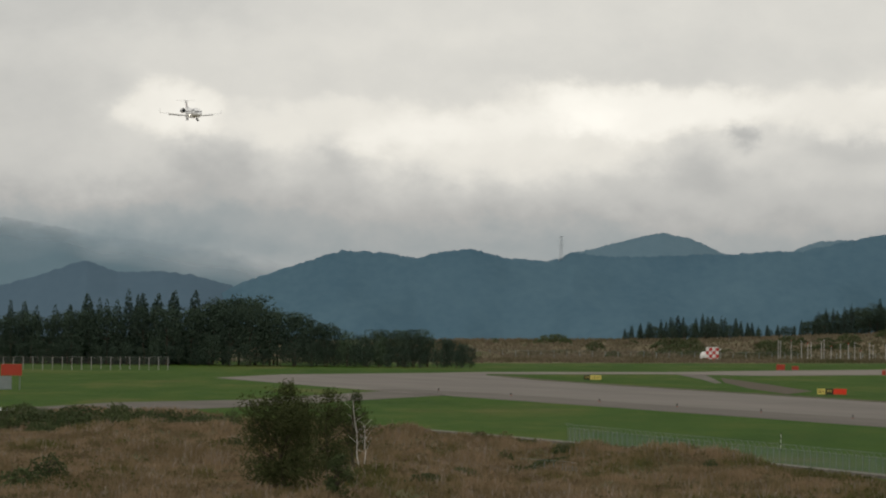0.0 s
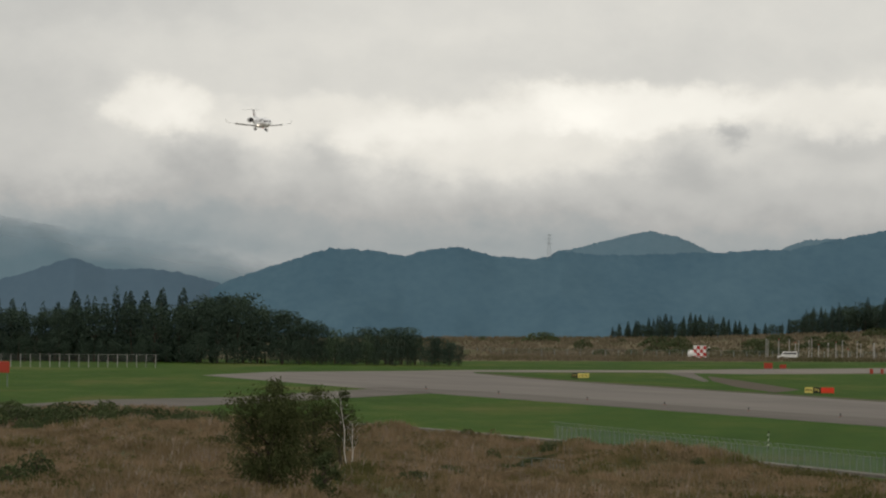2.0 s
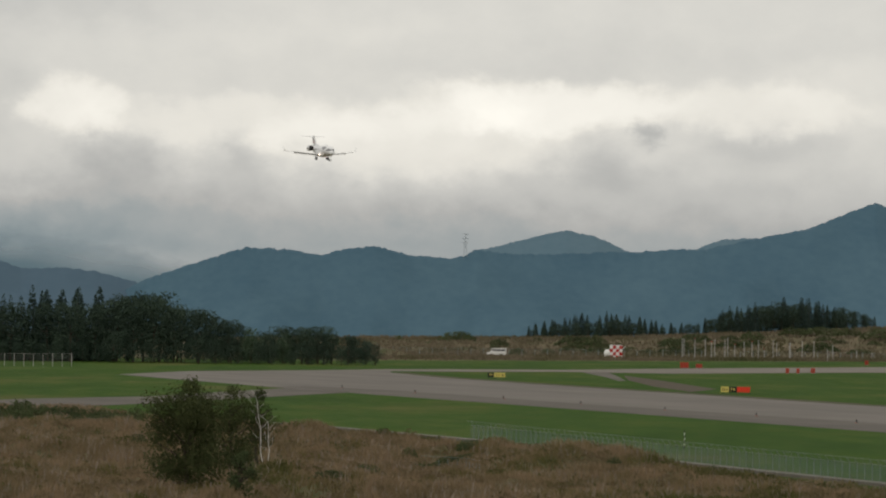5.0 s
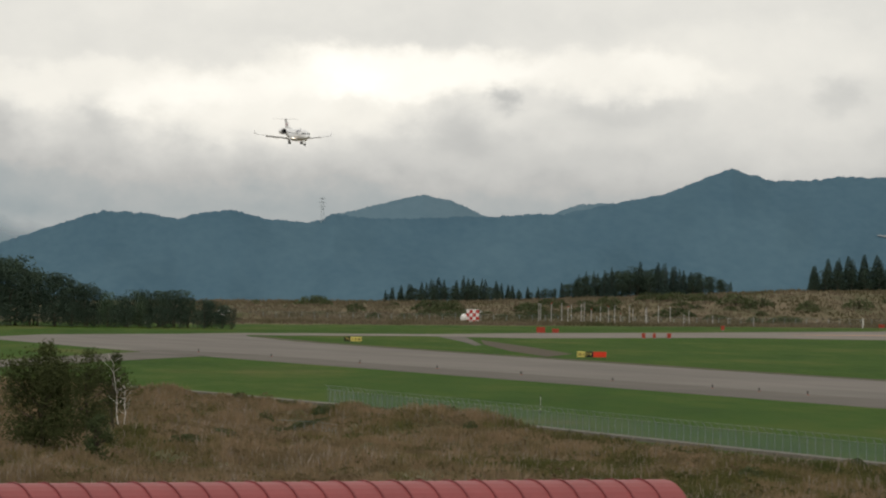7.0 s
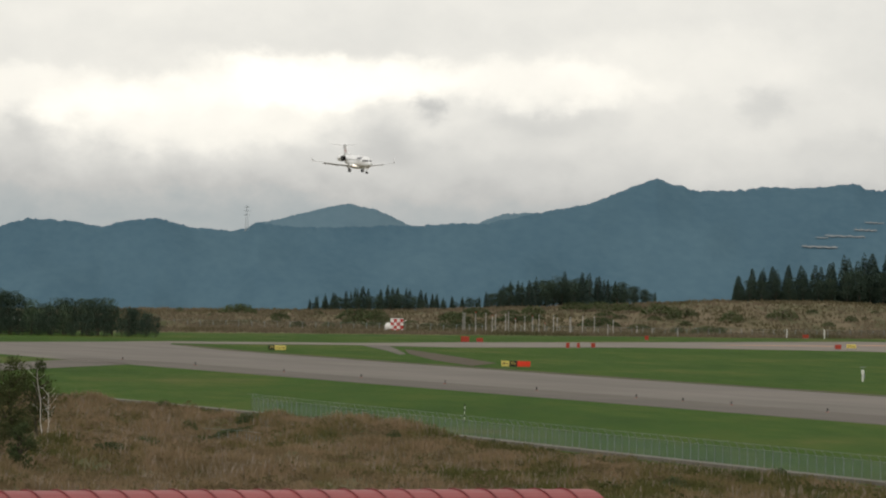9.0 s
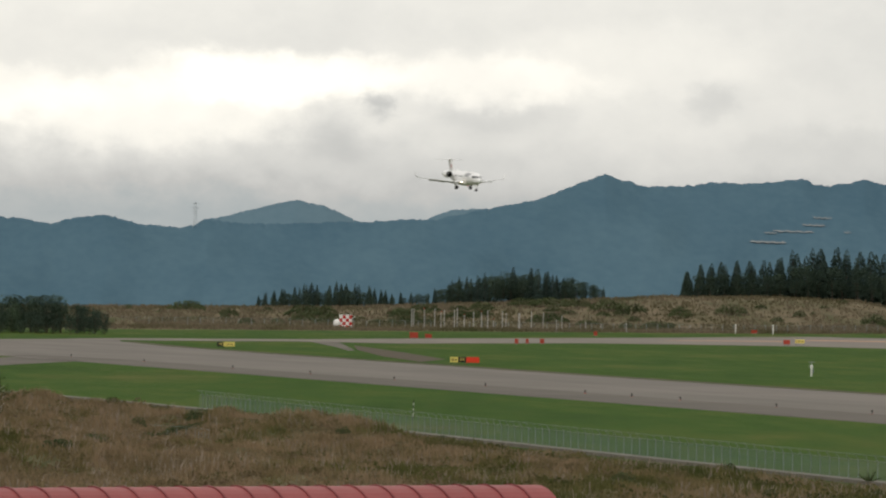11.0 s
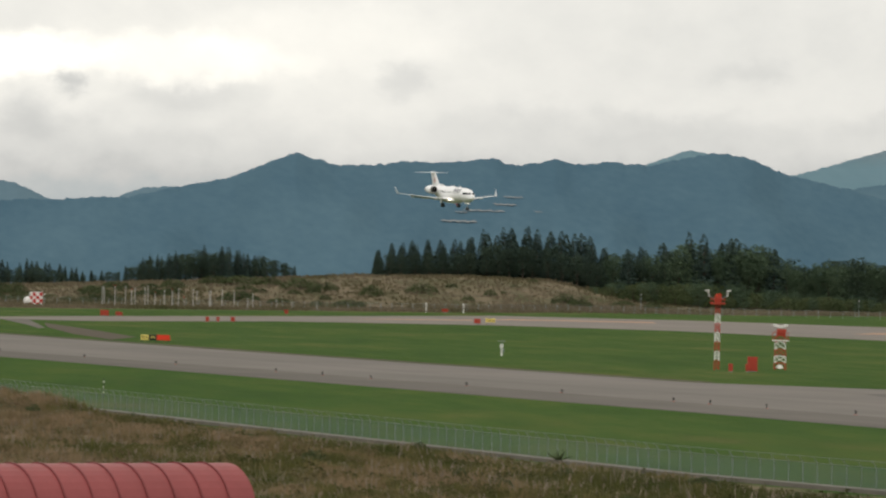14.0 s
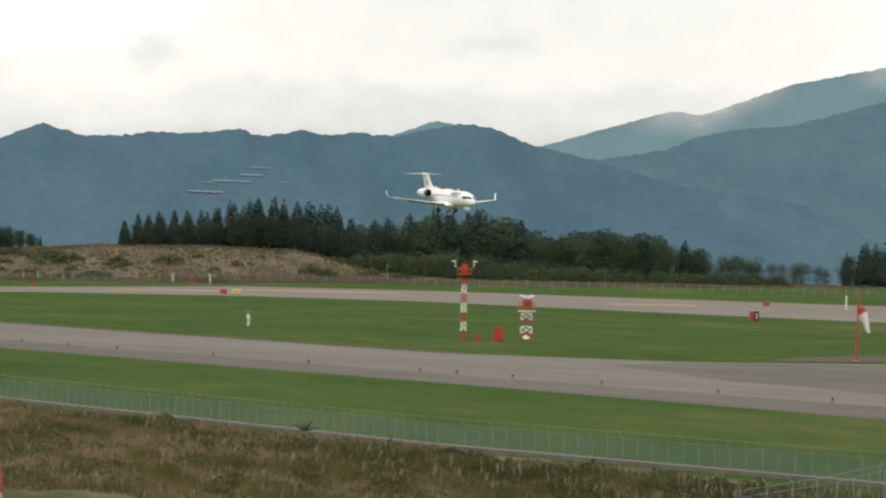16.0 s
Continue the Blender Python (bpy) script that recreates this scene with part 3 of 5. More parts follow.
def skirt_crown(h, r, rng, n=560):
    """A shrub: low, wide and ragged, leaved to the ground."""
    a, k = rng.uniform(0, 2 * math.pi, n), np.sqrt(rng.uniform(0, 1, n))
    top = h * (1 - 0.75 * k ** 2.2) * (0.8 + 0.25 * np.sin(a * 3 + 1) * k)
    c = np.stack([r * k * np.cos(a), r * k * np.sin(a), top * rng.uniform(0.15, 1.0, n) ** 0.6], -1)
    return clumps(c, np.minimum(r, h) * rng.uniform(0.03, 0.08, n), rng, 0.8)


def trunk_mesh(h, r, rng, limbs=5, reach=1.0):
    bm = bmesh.new()
    p, rad = Vector((0, 0, -0.3)), r
    for i in range(5):
        q = p + Vector((rng.uniform(-0.1, 0.1) * reach, rng.uniform(-0.1, 0.1) * reach, h / 5))
        rod(p, q, rad, rad * 0.8, 7, bm)
        p, rad = q, rad * 0.8
    for i in range(limbs):
        z = h * rng.uniform(0.3, 0.85)
        a = rng.uniform(0, 6.28)
        rod((0, 0, z), (reach * math.cos(a), reach * math.sin(a), z + reach * rng.uniform(0.4, 0.9)), r * 0.4, r * 0.12, 5, bm)
    return bm


def tree_pattern(kind, h, r, seed):
    rng = np.random.default_rng(seed)
    if kind == "cedar_tree":
        geo, mat, label = conifer_crown(h, r, rng), M["cedar"], "tall dark green cedar with a pointed crown"
    elif kind == "pine_tree":
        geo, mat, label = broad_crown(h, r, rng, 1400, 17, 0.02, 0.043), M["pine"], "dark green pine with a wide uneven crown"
    elif kind == "shrub":
        geo, mat, label = skirt_crown(h, r, rng), M["shrub"], "green leafy shrub in dry grass"
    else:
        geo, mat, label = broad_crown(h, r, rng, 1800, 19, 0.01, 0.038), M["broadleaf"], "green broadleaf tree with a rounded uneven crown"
    ob = thing(kind, pose(0, 0, -500), label, "shrub" if kind == "shrub" else "tree")
    part("trunk", trunk_mesh(h * (0.6 if kind != "cedar_tree" else 0.85), 0.012 * h + 0.06, rng, 4, r * 0.45), M["bark"], ob)
    part("crown", mesh_of("crown", geo[0], geo[1].tolist(), mat), mat, ob)
    return ob


PATTERNS = {k: [tree_pattern(k, h, r, s) for h, r, s in rows] for k, rows in {
    "cedar_tree": [(10, 2.4, 1), (10, 2.0, 2), (10, 2.8, 3), (10, 2.2, 4)],
    "pine_tree": [(10, 3.6, 5), (10, 4.2, 6), (10, 3.2, 7)],
    "broadleaf_tree": [(10, 3.8, 8), (10, 4.6, 9), (10, 3.4, 10)],
    "shrub": [(2, 1.6, 11), (2, 2.2, 12), (2, 1.3, 13)],
}.items()}
USED = set()


def plant(kind, x, y, h, rng, group, wide=1.0):
    """Sets a tree of that kind and height on the ground; the first of each pattern is used itself."""
    src = PATTERNS[kind][int(rng.integers(0, len(PATTERNS[kind])))]
    s = h / (2 if kind == "shrub" else 10)
    m = pose(x, y, float(ground_height(x, y)) - 0.05, 0, 0, float(rng.uniform(0, 360)))
    if src.name in USED:
        ob = copy_thing(src, m)
    else:
        USED.add(src.name)
        ob = src
        ob.matrix_basis = m
    sw = s * wide * float(rng.uniform(0.88, 1.12))
    ob.scale = (sw, sw, s)
    return tagged(ob, group=group)


def grove(group, az0, az1, r0, r1, step, tops, kinds, seed, jitter=0.16):
    """Rows of trees between two bearings; tops gives the height of the tree tops above the eye's level by bearing."""
    rng = np.random.default_rng(seed)
    taz, tel = [p[0] for p in tops], [p[1] for p in tops]
    rows = max(1, int((r1 - r0) / (step * 1.6)))
    for i in range(rows):
        r = r0 + (r1 - r0) * (i + 0.5) / rows
        az = az0 + rng.uniform(0, 1) * math.degrees(step / r)
        while az < az1:
            rr = r + rng.uniform(-1, 1) * step * 0.6
            x, y, _ = place(az, rr)
            g = float(ground_height(x, y))
            top = EYE + rr * math.tan(radians(float(np.interp(az, taz, tel))))
            h = (top - g) * (1 + rng.uniform(-jitter, 0.04))
            if h > 1.2:
                kind = kinds(az, i, rng)
                low = {"pine_tree": 0.86 if az < 0 else 0.76, "broadleaf_tree": 0.98, "shrub": 1.0, "cedar_tree": 1.14 if az > 1 else 1.03}[kind]
                if kind == "pine_tree" and (-2.3 < az < 1 or az > 8 or 3.2 < az < 5):
                    low = 1.0
                plant(kind, x, y, max(h * low, 1.5), rng, group, (1.12 if az > 5.6 else 0.95) if kind == "cedar_tree" else (1.0 if h > 9 else 1.15))
            az += math.degrees(step / rr) * rng.uniform(0.7, 1.3)


def left_wood(az, row, rng):
    if az < -2.3:
        return "cedar_tree" if (row > 0 and rng.uniform() < 0.8) else "pine_tree"
    if az < -1.4:
        return "pine_tree"
    return "pine_tree" if rng.uniform() < 0.75 else "broadleaf_tree"


def far_grove(az, row, rng):
    if 3.2 < az < 5:
        return "cedar_tree" if rng.uniform() < 0.4 else "pine_tree"
    return "pine_tree" if row == 0 or rng.uniform() < 0.2 else "cedar_tree"


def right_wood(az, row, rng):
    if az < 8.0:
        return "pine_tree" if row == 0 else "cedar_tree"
    # the lighter broadleaf green also stands for haze over this farther wood
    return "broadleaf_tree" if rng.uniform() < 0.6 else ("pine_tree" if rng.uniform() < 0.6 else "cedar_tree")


grove("wood beside the runway end", -5.6, 0.3, 1185, 1206, 3.7, [(-6, -0.12), (-4.19, -0.10), (-3.6, -0.06), (-2.88, 0.02), (-2.4, 0.0), (-2.06, 0.04), (-1.6, -0.03), (-1.5, -0.08), (-1.09, -0.26), (-0.9, -0.32), (-0.71, -0.34), (-0.5, -0.30), (-0.2, -0.30), (0.05, -0.36), (0.3, -0.45)],
      left_wood, 21)
grove("grove on the far rise", 1.72, 5.0, 1655, 1672, 2.7, [(1.72, -0.28), (2.01, -0.21), (2.52, -0.15), (2.98, -0.24), (3.30, -0.24), (3.62, -0.10), (4.10, -0.02), (4.47, -0.03), (4.8, -0.09), (5.0, -0.16)],
      far_grove, 22, 0.16)
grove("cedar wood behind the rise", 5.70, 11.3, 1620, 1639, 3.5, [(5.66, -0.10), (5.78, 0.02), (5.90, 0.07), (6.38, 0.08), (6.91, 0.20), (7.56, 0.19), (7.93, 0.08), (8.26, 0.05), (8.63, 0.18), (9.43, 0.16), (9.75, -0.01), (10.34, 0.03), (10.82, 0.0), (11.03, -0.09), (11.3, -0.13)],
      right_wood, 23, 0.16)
grove("low trees right of the wood", 11.2, 12.6, 1640, 1660, 6, [(11.2, -0.12), (11.45, -0.16), (12.1, -0.22), (12.6, -0.3)], lambda a, i, r: "broadleaf_tree", 24)
grove("cedars beyond the windsock", 12.62, 13.8, 1640, 1670, 5, [(12.6, -0.14), (12.71, -0.10), (12.99, -0.03), (13.8, 0.0)], far_grove, 25)
grove("shrubs before the wood", 7.75, 12.0, 1560, 1600, 5.5, [(7.75, -0.30), (8.2, -0.20), (8.9, -0.20), (9.4, -0.27), (10.5, -0.33), (12, -0.36)], lambda a, i, r: "shrub" if r.uniform() < 0.6 else "broadleaf_tree", 26)

grove("undergrowth before the wood", -5.6, 0.35, 1172, 1180, 2.9, [(-6, -0.38), (-3, -0.36), (-1, -0.42), (0.35, -0.50)], lambda a, i, r: "pine_tree", 27, 0.4)

# shrubs: bearing, distance, height, width factor
RNG = np.random.default_rng(31)
for az, r, h, wide in [(1.05, 1560, 2.6, 1.3), (0.50, 1575, 1.5, 1.0), (1.45, 1500, 2.4, 1.4), (2.15, 1510, 2.8, 1.8), (2.35, 1500, 2.4, 1.5), (1.62, 1430, 1.6, 1.0), (3.1, 1500, 2.0, 1.4), (5.05, 1520, 3.0, 1.6), (5.3, 1510, 2.6, 1.4),
                       (4.75, 1540, 2.6, 1.6), (5.72, 1490, 3.0, 1.1), (6.2, 1505, 2.8, 1.7), (6.85, 1500, 1.8, 1.2), (7.55, 1480, 3.0, 1.4), (7.7, 1475, 2.6, 1.4), (4.5, 1550, 2.4, 1.8), (4.25, 1560, 2.2, 1.5), (8.4, 1500, 2.0, 1.2)]:
    x, y, _ = place(az, r)
    plant("shrub", x, y, 1.3 * h, RNG, "shrubs on the far rise", wide)
for az, r, h, wide in [(-4.4, 612, 2.6, 0.9), (-4.1, 620, 2.2, 1.1), (-3.8, 606, 2.0, 1.0), (-3.5, 630, 2.5, 0.8), (-3.1, 622, 3.8, 0.6), (-3.0, 628, 3.0, 0.8), (-2.62, 646, 2.2, 1.0), (-2.4, 642, 3.0, 0.8), (-2.28, 648, 2.6, 0.8), (-2.0, 630, 1.6, 0.9), (-3.3, 612, 1.5, 1.2),
                       (-3.72, 422, 2.9, 0.9), (-4.0, 420, 2.3, 0.9), (-4.4, 430, 1.8, 0.9), (-1.95, 515, 1.4, 0.8), (0.35, 560, 1.3, 0.9), (0.6, 520, 1.4, 0.9), (1.0, 500, 1.2, 1.0), (0.2, 440, 1.2, 1.0), (2.1, 520, 1.2, 0.9), (-0.15, 430, 1.0, 1.2), (2.55, 470, 1.0, 0.9), (4.6, 430, 1.0, 1.0), (6.2, 420, 1.1, 1.0),
                       (5.2, 390, 1.1, 1.2), (7.6, 372, 1.2, 1.0), (8.9, 350, 1.1, 1.1), (7.0, 350, 1.2, 0.9), (9.8, 332, 1.0, 1.1), (11.2, 318, 1.0, 1.1), (6.6, 372, 1.0, 1.2), (3.5, 470, 1.1, 1.0), (8.2, 330, 0.9, 1.2)]:
    x, y, _ = place(az, r)
    plant("shrub", x, y, h, RNG, "shrubs in the dry grass", wide)

for i in range(60):
    x, y, _ = place(float(RNG.uniform(-4.6, -1.9)), float(RNG.uniform(596, 650)))
    plant("shrub", x, y, float(RNG.uniform(1.2, 2.3)), RNG, "shrubs in the dry grass", float(RNG.uniform(0.9, 1.5)))
for i in range(16):
    k = i / 15
    plant("shrub", 13 - 8 * k + float(RNG.uniform(-0.8, 0.8)), 560 - 110 * k, float(RNG.uniform(0.7, 1.2)), RNG, "shrubs in the dry grass", 1.2)
for i in range(22):
    x, y, _ = place(float(RNG.uniform(1.8, 5.6)), float(RNG.uniform(1440, 1570)))
    plant("shrub", x, y, float(RNG.uniform(1.6, 3.2)), RNG, "shrubs on the far rise", float(RNG.uniform(1.2, 1.9)))
for i in range(26):
    x, y, _ = place(float(RNG.uniform(0.2, 8.2)), float(RNG.uniform(1450, 1590)))
    plant("shrub", x, y, float(RNG.uniform(0.8, 2.0)), RNG, "shrubs on the far rise", float(RNG.uniform(1.1, 2.0)))


def near_tree(name, az, r, h, wide, seed, mat, label, n=2600, lobes=12):
    """One of the trees in the dry field: limbs, and a crown of many small leaf clumps."""
    rng = np.random.default_rng(seed)
    x, y, _ = place(az, r)
    ob = thing(name, pose(x, y, float(ground_height(x, y)) - 0.05), label, "tree")
    part("trunk", trunk_mesh(h * 0.75, 0.16, rng, 9, wide * 0.6), M["bark"], ob)
    cen = np.array([(rng.uniform(-0.65, 0.65) * wide, rng.uniform(-0.5, 0.5) * wide, h * rng.uniform(0.06, 0.80), wide * rng.uniform(0.26, 0.42)) for i in range(lobes)] + [(-0.1 * wide, 0, 0.78 * h, 0.32 * wide), (0.12 * wide, 0, 0.9 * h, 0.2 * wide)])
    pick = rng.integers(0, len(cen), n)
    d = rng.normal(size=(n, 3))
    d /= np.linalg.norm(d, axis=1)[:, None]
    c = cen[pick, :3] + d * (cen[pick, 3] * np.where(rng.uniform(size=n) < 0.3, rng.uniform(0.9, 1.45, n), rng.uniform(0.35, 1.1, n)))[:, None]
    c[:, 2] = np.clip(c[:, 2], 0.1, h * 1.03)
    g = clumps(c, rng.uniform(0.045, 0.10, n), rng, 0.8)
    part("crown", mesh_of("crown", g[0], g[1].tolist(), mat), mat, ob)
    return ob


near_tree("broadleaf_tree", -1.52, 418, 7.7, 3.4, 41, M["near_leaf"], "dense dark green broadleaf tree in dry grass", 14500, 28)
near_tree("broadleaf_tree", -1.10, 452, 7.0, 2.6, 42, M["near_leaf"], "dark green broadleaf tree with an open crown", 4800, 18)
near_tree("broadleaf_tree", -0.84, 464, 6.4, 2.2, 43, M["near_leaf"], "small dark tree beside bare birch stems", 2900, 14)
near_tree("broadleaf_tree", -0.98, 408, 3.2, 1.3, 44, M["shrub"], "low green sapling at the foot of a tree", 1600, 8)


def birch(az, r, h, lean, seed):
    rng = np.random.default_rng(seed)
    x, y, _ = place(az, r)
    ob = thing("birch_tree", pose(x, y, float(ground_height(x, y)) - 0.1), "pale bare birch stem with a few twigs", "tree", "bare birch stems")
    bm, p, rad = bmesh.new(), Vector((0, 0, 0)), 0.04
    for i in range(7):
        q = p + Vector((lean * h / 7 + rng.uniform(-0.14, 0.14), rng.uniform(-0.1, 0.1), h / 7))
        rod(p, q, rad, rad * 0.86, 7, bm)
        if i > 1:
            for k in range(2):
                a = rng.choice([-1, 1])
                rod(q, q + Vector((a * rng.uniform(0.3, 0.8), rng.uniform(-0.3, 0.3), rng.uniform(0.3, 0.9))), rad * 0.35, 0.008, 5, bm)
        p, rad = q, rad * 0.86
    part("trunk", bm, M["birch_bark"], ob)


birch(-0.79, 458, 5.6, -0.09, 51)
birch(-0.74, 456, 3.6, 0.08, 52)


# ================= tall dry grass =================
def grass_stuff(name, spots, heights, seed, mat, label, blades=6, width=0.07, spread=0.3):
    """Tufts of bent blades, joined into one mesh."""
    rng = np.random.default_rng(seed)
    n = len(spots) * blades
    base = np.repeat(spots, blades, 0) + np.concatenate([rng.normal(0, spread, (n, 2)), np.zeros((n, 1))], 1)
    h = np.repeat(heights, blades) * rng.uniform(0.55, 1.15, n)
    a = rng.uniform(0, 2 * math.pi, n)
    bend = np.stack([np.cos(a), np.sin(a), np.zeros(n)], -1) * (h * rng.uniform(0.1, 0.5, n))[:, None]
    side = np.stack([-np.sin(a + 0.6), np.cos(a + 0.6), np.zeros(n)], -1) * (width * rng.uniform(0.6, 1.5, n))[:, None]
    up = np.stack([np.zeros(n), np.zeros(n), h], -1)
    v = np.stack([base - side, base + side, base + 0.6 * up + 0.3 * bend + side, base + 0.6 * up + 0.3 * bend - side, base + up + bend], 1)
    v[:, :2, 2] -= 0.1
    k = (np.arange(n) * 5)[:, None]
    quads, tris = (np.array([[0, 1, 2, 3]]) + k).tolist(), (np.array([[3, 2, 4]]) + k).tolist()
    ob = new(name, mesh_of(name, v.reshape(-1, 3), quads + tris, mat))
    return tagged(ob, label, "grass", kind="stuff")


def dry_grass_material(name, stops, scale, green=0.0):
    """Patches of dry and green growth, mixed blade by blade; greener towards the fence's near end."""
    m, nt, b = material(name, 0.9)
    b.inputs["Specular IOR Level"].default_value = 0.1
    g = nt.nodes.new("ShaderNodeNewGeometry")
    pos = coords(nt, (1, 0.22, 0))
    f = math_node(nt, "ADD", math_node(nt, "MULTIPLY", noise_of(nt, pos, scale, 4, 0.6), 0.5), math_node(nt, "MULTIPLY", noise_of(nt, coords(nt, (1, 0.3, 0)), scale * 0.3, 3, 0.5), 0.5))
    if green:
        sep = nt.nodes.new("ShaderNodeSeparateXYZ")
        nt.links.new(g.outputs["Position"], sep.inputs[0])
        side = math_node(nt, "MULTIPLY", math_node(nt, "SUBTRACT", sep.outputs[0], 8.0), 1 / 50, True)
        f = math_node(nt, "SUBTRACT", f, math_node(nt, "MULTIPLY", math_node(nt, "SUBTRACT", side, 0.4), green))
    patch = ramp_of(nt, f, stops)
    one = ramp_of(nt, g.outputs["Random Per Island"], [(0.0, (0.05, 0.055, 0.02)), (0.35, (0.11, 0.09, 0.045)), (0.8, (0.18, 0.13, 0.08)), (1.0, (0.25, 0.20, 0.13))])
    leafy(nt, b, mix_of(nt, 0.18, patch, one), 0.45)
    return m


DRY = [(0.38, (0.055, 0.074, 0.020)), (0.455, (0.115, 0.118, 0.038)), (0.50, (0.20, 0.158, 0.078)), (0.56, (0.31, 0.225, 0.142)), (0.66, (0.20, 0.150, 0.085))]
M["dry_grass"] = dry_grass_material("dry_grass", DRY, 0.22, 0.17)
M["weeds"] = dry_grass_material("weeds", [(0.36, (0.045, 0.062, 0.018)), (0.46, (0.105, 0.112, 0.038)), (0.54, (0.18, 0.148, 0.080)), (0.62, (0.22, 0.165, 0.105))], 0.35, 0.12)
M["rise_grass"] = dry_grass_material("rise_grass", [(0.34, (0.060, 0.072, 0.030)), (0.44, (0.125, 0.112, 0.066)), (0.54, (0.19, 0.156, 0.112)), (0.66, (0.105, 0.102, 0.056))], 0.06)
M["plume"] = painted("grass_plume", (0.29, 0.235, 0.185), 0.9, 0, 0.3, 0.5, False)


def field_spots(n, seed):
    rng = np.random.default_rng(seed)
    az = rng.uniform(-4.9, 13.6, n * 6)
    r = np.sqrt(rng.uniform(285 ** 2, 755 ** 2, n * 6))
    x, y = r * np.sin(np.radians(az)), r * np.cos(np.radians(az))
    ok = (x * 0.966 + y * 0.2588 < 151.5 - 1.5 * rng.uniform(0, 1, len(x))) & (y < field_end(x) - 8 + 5 * np.sin(x * 0.3)) & (x > np.interp(y, (640, 708, 752, 858), (-46.5, -38, -24.8, 1)) + 1) & (r > np.interp(az, (-5, -1.9, 0, 4, 8, 13), (368, 355, 342, 300, 290, 285)))
    x, y = x[ok][:n], y[ok][:n]
    return np.stack([x, y, ground_height(x, y)], -1)


spots = field_spots(52000, 61)
lump = 1.25 * np.array([noise.noise((p[0] * 0.22, p[1] * 0.05, 0)) + 0.6 * noise.noise((p[0] * 0.6, p[1] * 0.13, 7)) for p in spots])
grass_stuff("dry_grass", spots, np.clip(0.55 + 0.45 * lump, 0.2, 1.3), 62, M["dry_grass"], "tall dry brown grass with green patches", 5, 0.034, 0.4)
keep = np.random.default_rng(63).uniform(size=len(spots)) < 0.10 + 0.25 * lump
grass_stuff("grass_plumes", spots[keep], 0.75 + 0.45 * lump[keep], 64, M["plume"], "pale feathery plumes of dry grass", 3, 0.026, 0.3)


def weed_stuff():
    """Rounded mounds of weeds among the grass, joined into one mesh."""
    rng = np.random.default_rng(67)
    at = field_spots(6400, 68)
    size = rng.uniform(0.35, 1.05, len(at))
    c = np.repeat(at, 22, 0)
    sz = np.repeat(size, 22)
    n = len(c)
    a, k = rng.uniform(0, 6.283, n), np.sqrt(rng.uniform(0, 1, n))
    c = c + np.stack([sz * 1.1 * k * np.cos(a), sz * 1.1 * k * np.sin(a), sz * 0.75 * (1 - k ** 2) * rng.uniform(0.5, 1, n) + 0.05], -1)
    g = clumps(c, sz * rng.uniform(0.06, 0.15, n), rng, 0.8)
    ob = new("weeds", mesh_of("weeds", g[0], g[1].tolist(), M["weeds"]))
    tagged(ob, "mounds of olive and brown weeds", "weeds", kind="stuff")


weed_stuff()
rr = np.random.default_rng(65)
far_az, far_r = rr.uniform(-0.6, 13.5, 14000), 1270 + 400 * rr.uniform(0, 1, 14000)
far_r = np.maximum(far_r, 1270 + 0.95 * 1350 * np.radians(np.maximum(far_az, 0)) + 40 * rr.uniform(0, 1, 14000))
fx, fy = far_r * np.sin(np.radians(far_az)), far_r * np.cos(np.radians(far_az))
grass_stuff("rise_grass", np.stack([fx, fy, ground_height(fx, fy)], -1), (0.5 + 0.5 * rr.uniform(0, 1, 14000)) * np.interp(far_az, (8, 9), (1, 0.45)), 66, M["rise_grass"], "dry brown grass on the far rise", 4, 0.15, 0.9)


# ================= airliner =================
def ring(x, r, zc, n=24, squash=1.0):
    return [(x, r * math.cos(2 * math.pi * j / n), zc + r * squash * math.sin(2 * math.pi * j / n)) for j in range(n)]


HULL = [(9.8, 0.05, -0.50), (9.62, 0.28, -0.48), (9.25, 0.54, -0.43), (8.7, 0.82, -0.32), (8.05, 1.05, -0.17), (7.3, 1.22, -0.07), (6.3, 1.32, -0.01), (5.4, 1.345, 0), (4, 1.345, 0), (0, 1.345, 0), (-4, 1.345, 0),
        (-6.0, 1.28, 0.06), (-8.0, 1.06, 0.26), (-10.0, 0.72, 0.52), (-11.4, 0.42, 0.72), (-12.3, 0.15, 0.85)]


def hull_at(x):
    xs = [h[0] for h in HULL][::-1]
    return float(np.interp(x, xs, [h[1] for h in HULL][::-1])), float(np.interp(x, xs, [h[2] for h in HULL][::-1]))


def hull_patch(x0, x1, a0, a1, off=0.015, nx=4, na=6):
    """A sheet lying on the fuselage between two stations and two angles (degrees, 0 to the left, 90 up)."""
    top, low = [], []
    for i in range(nx + 1):
        x = x0 + (x1 - x0) * i / nx
        r, zc = hull_at(x)
        for j in range(na + 1):
            a = radians(a0 + (a1 - a0) * j / na)
            top.append((x, (r + off) * math.cos(a), zc + (r + off) * math.sin(a)))
            low.append((x, (r - 0.05) * math.cos(a), zc + (r - 0.05) * math.sin(a)))
    k, n = na + 1, (nx + 1) * (na + 1)
    f = [(i * k + j, i * k + j + 1, (i + 1) * k + j + 1, (i + 1) * k + j) for i in range(nx) for j in range(na)]
    edge = [j for j in range(k)] + [i * k + na for i in range(1, nx + 1)] + [nx * k + j for j in range(na - 1, -1, -1)] + [i * k for i in range(nx - 1, 0, -1)]
    f += [(edge[i], edge[(i + 1) % len(edge)], edge[(i + 1) % len(edge)] + n, edge[i] + n) for i in range(len(edge))]
    return top + low, f


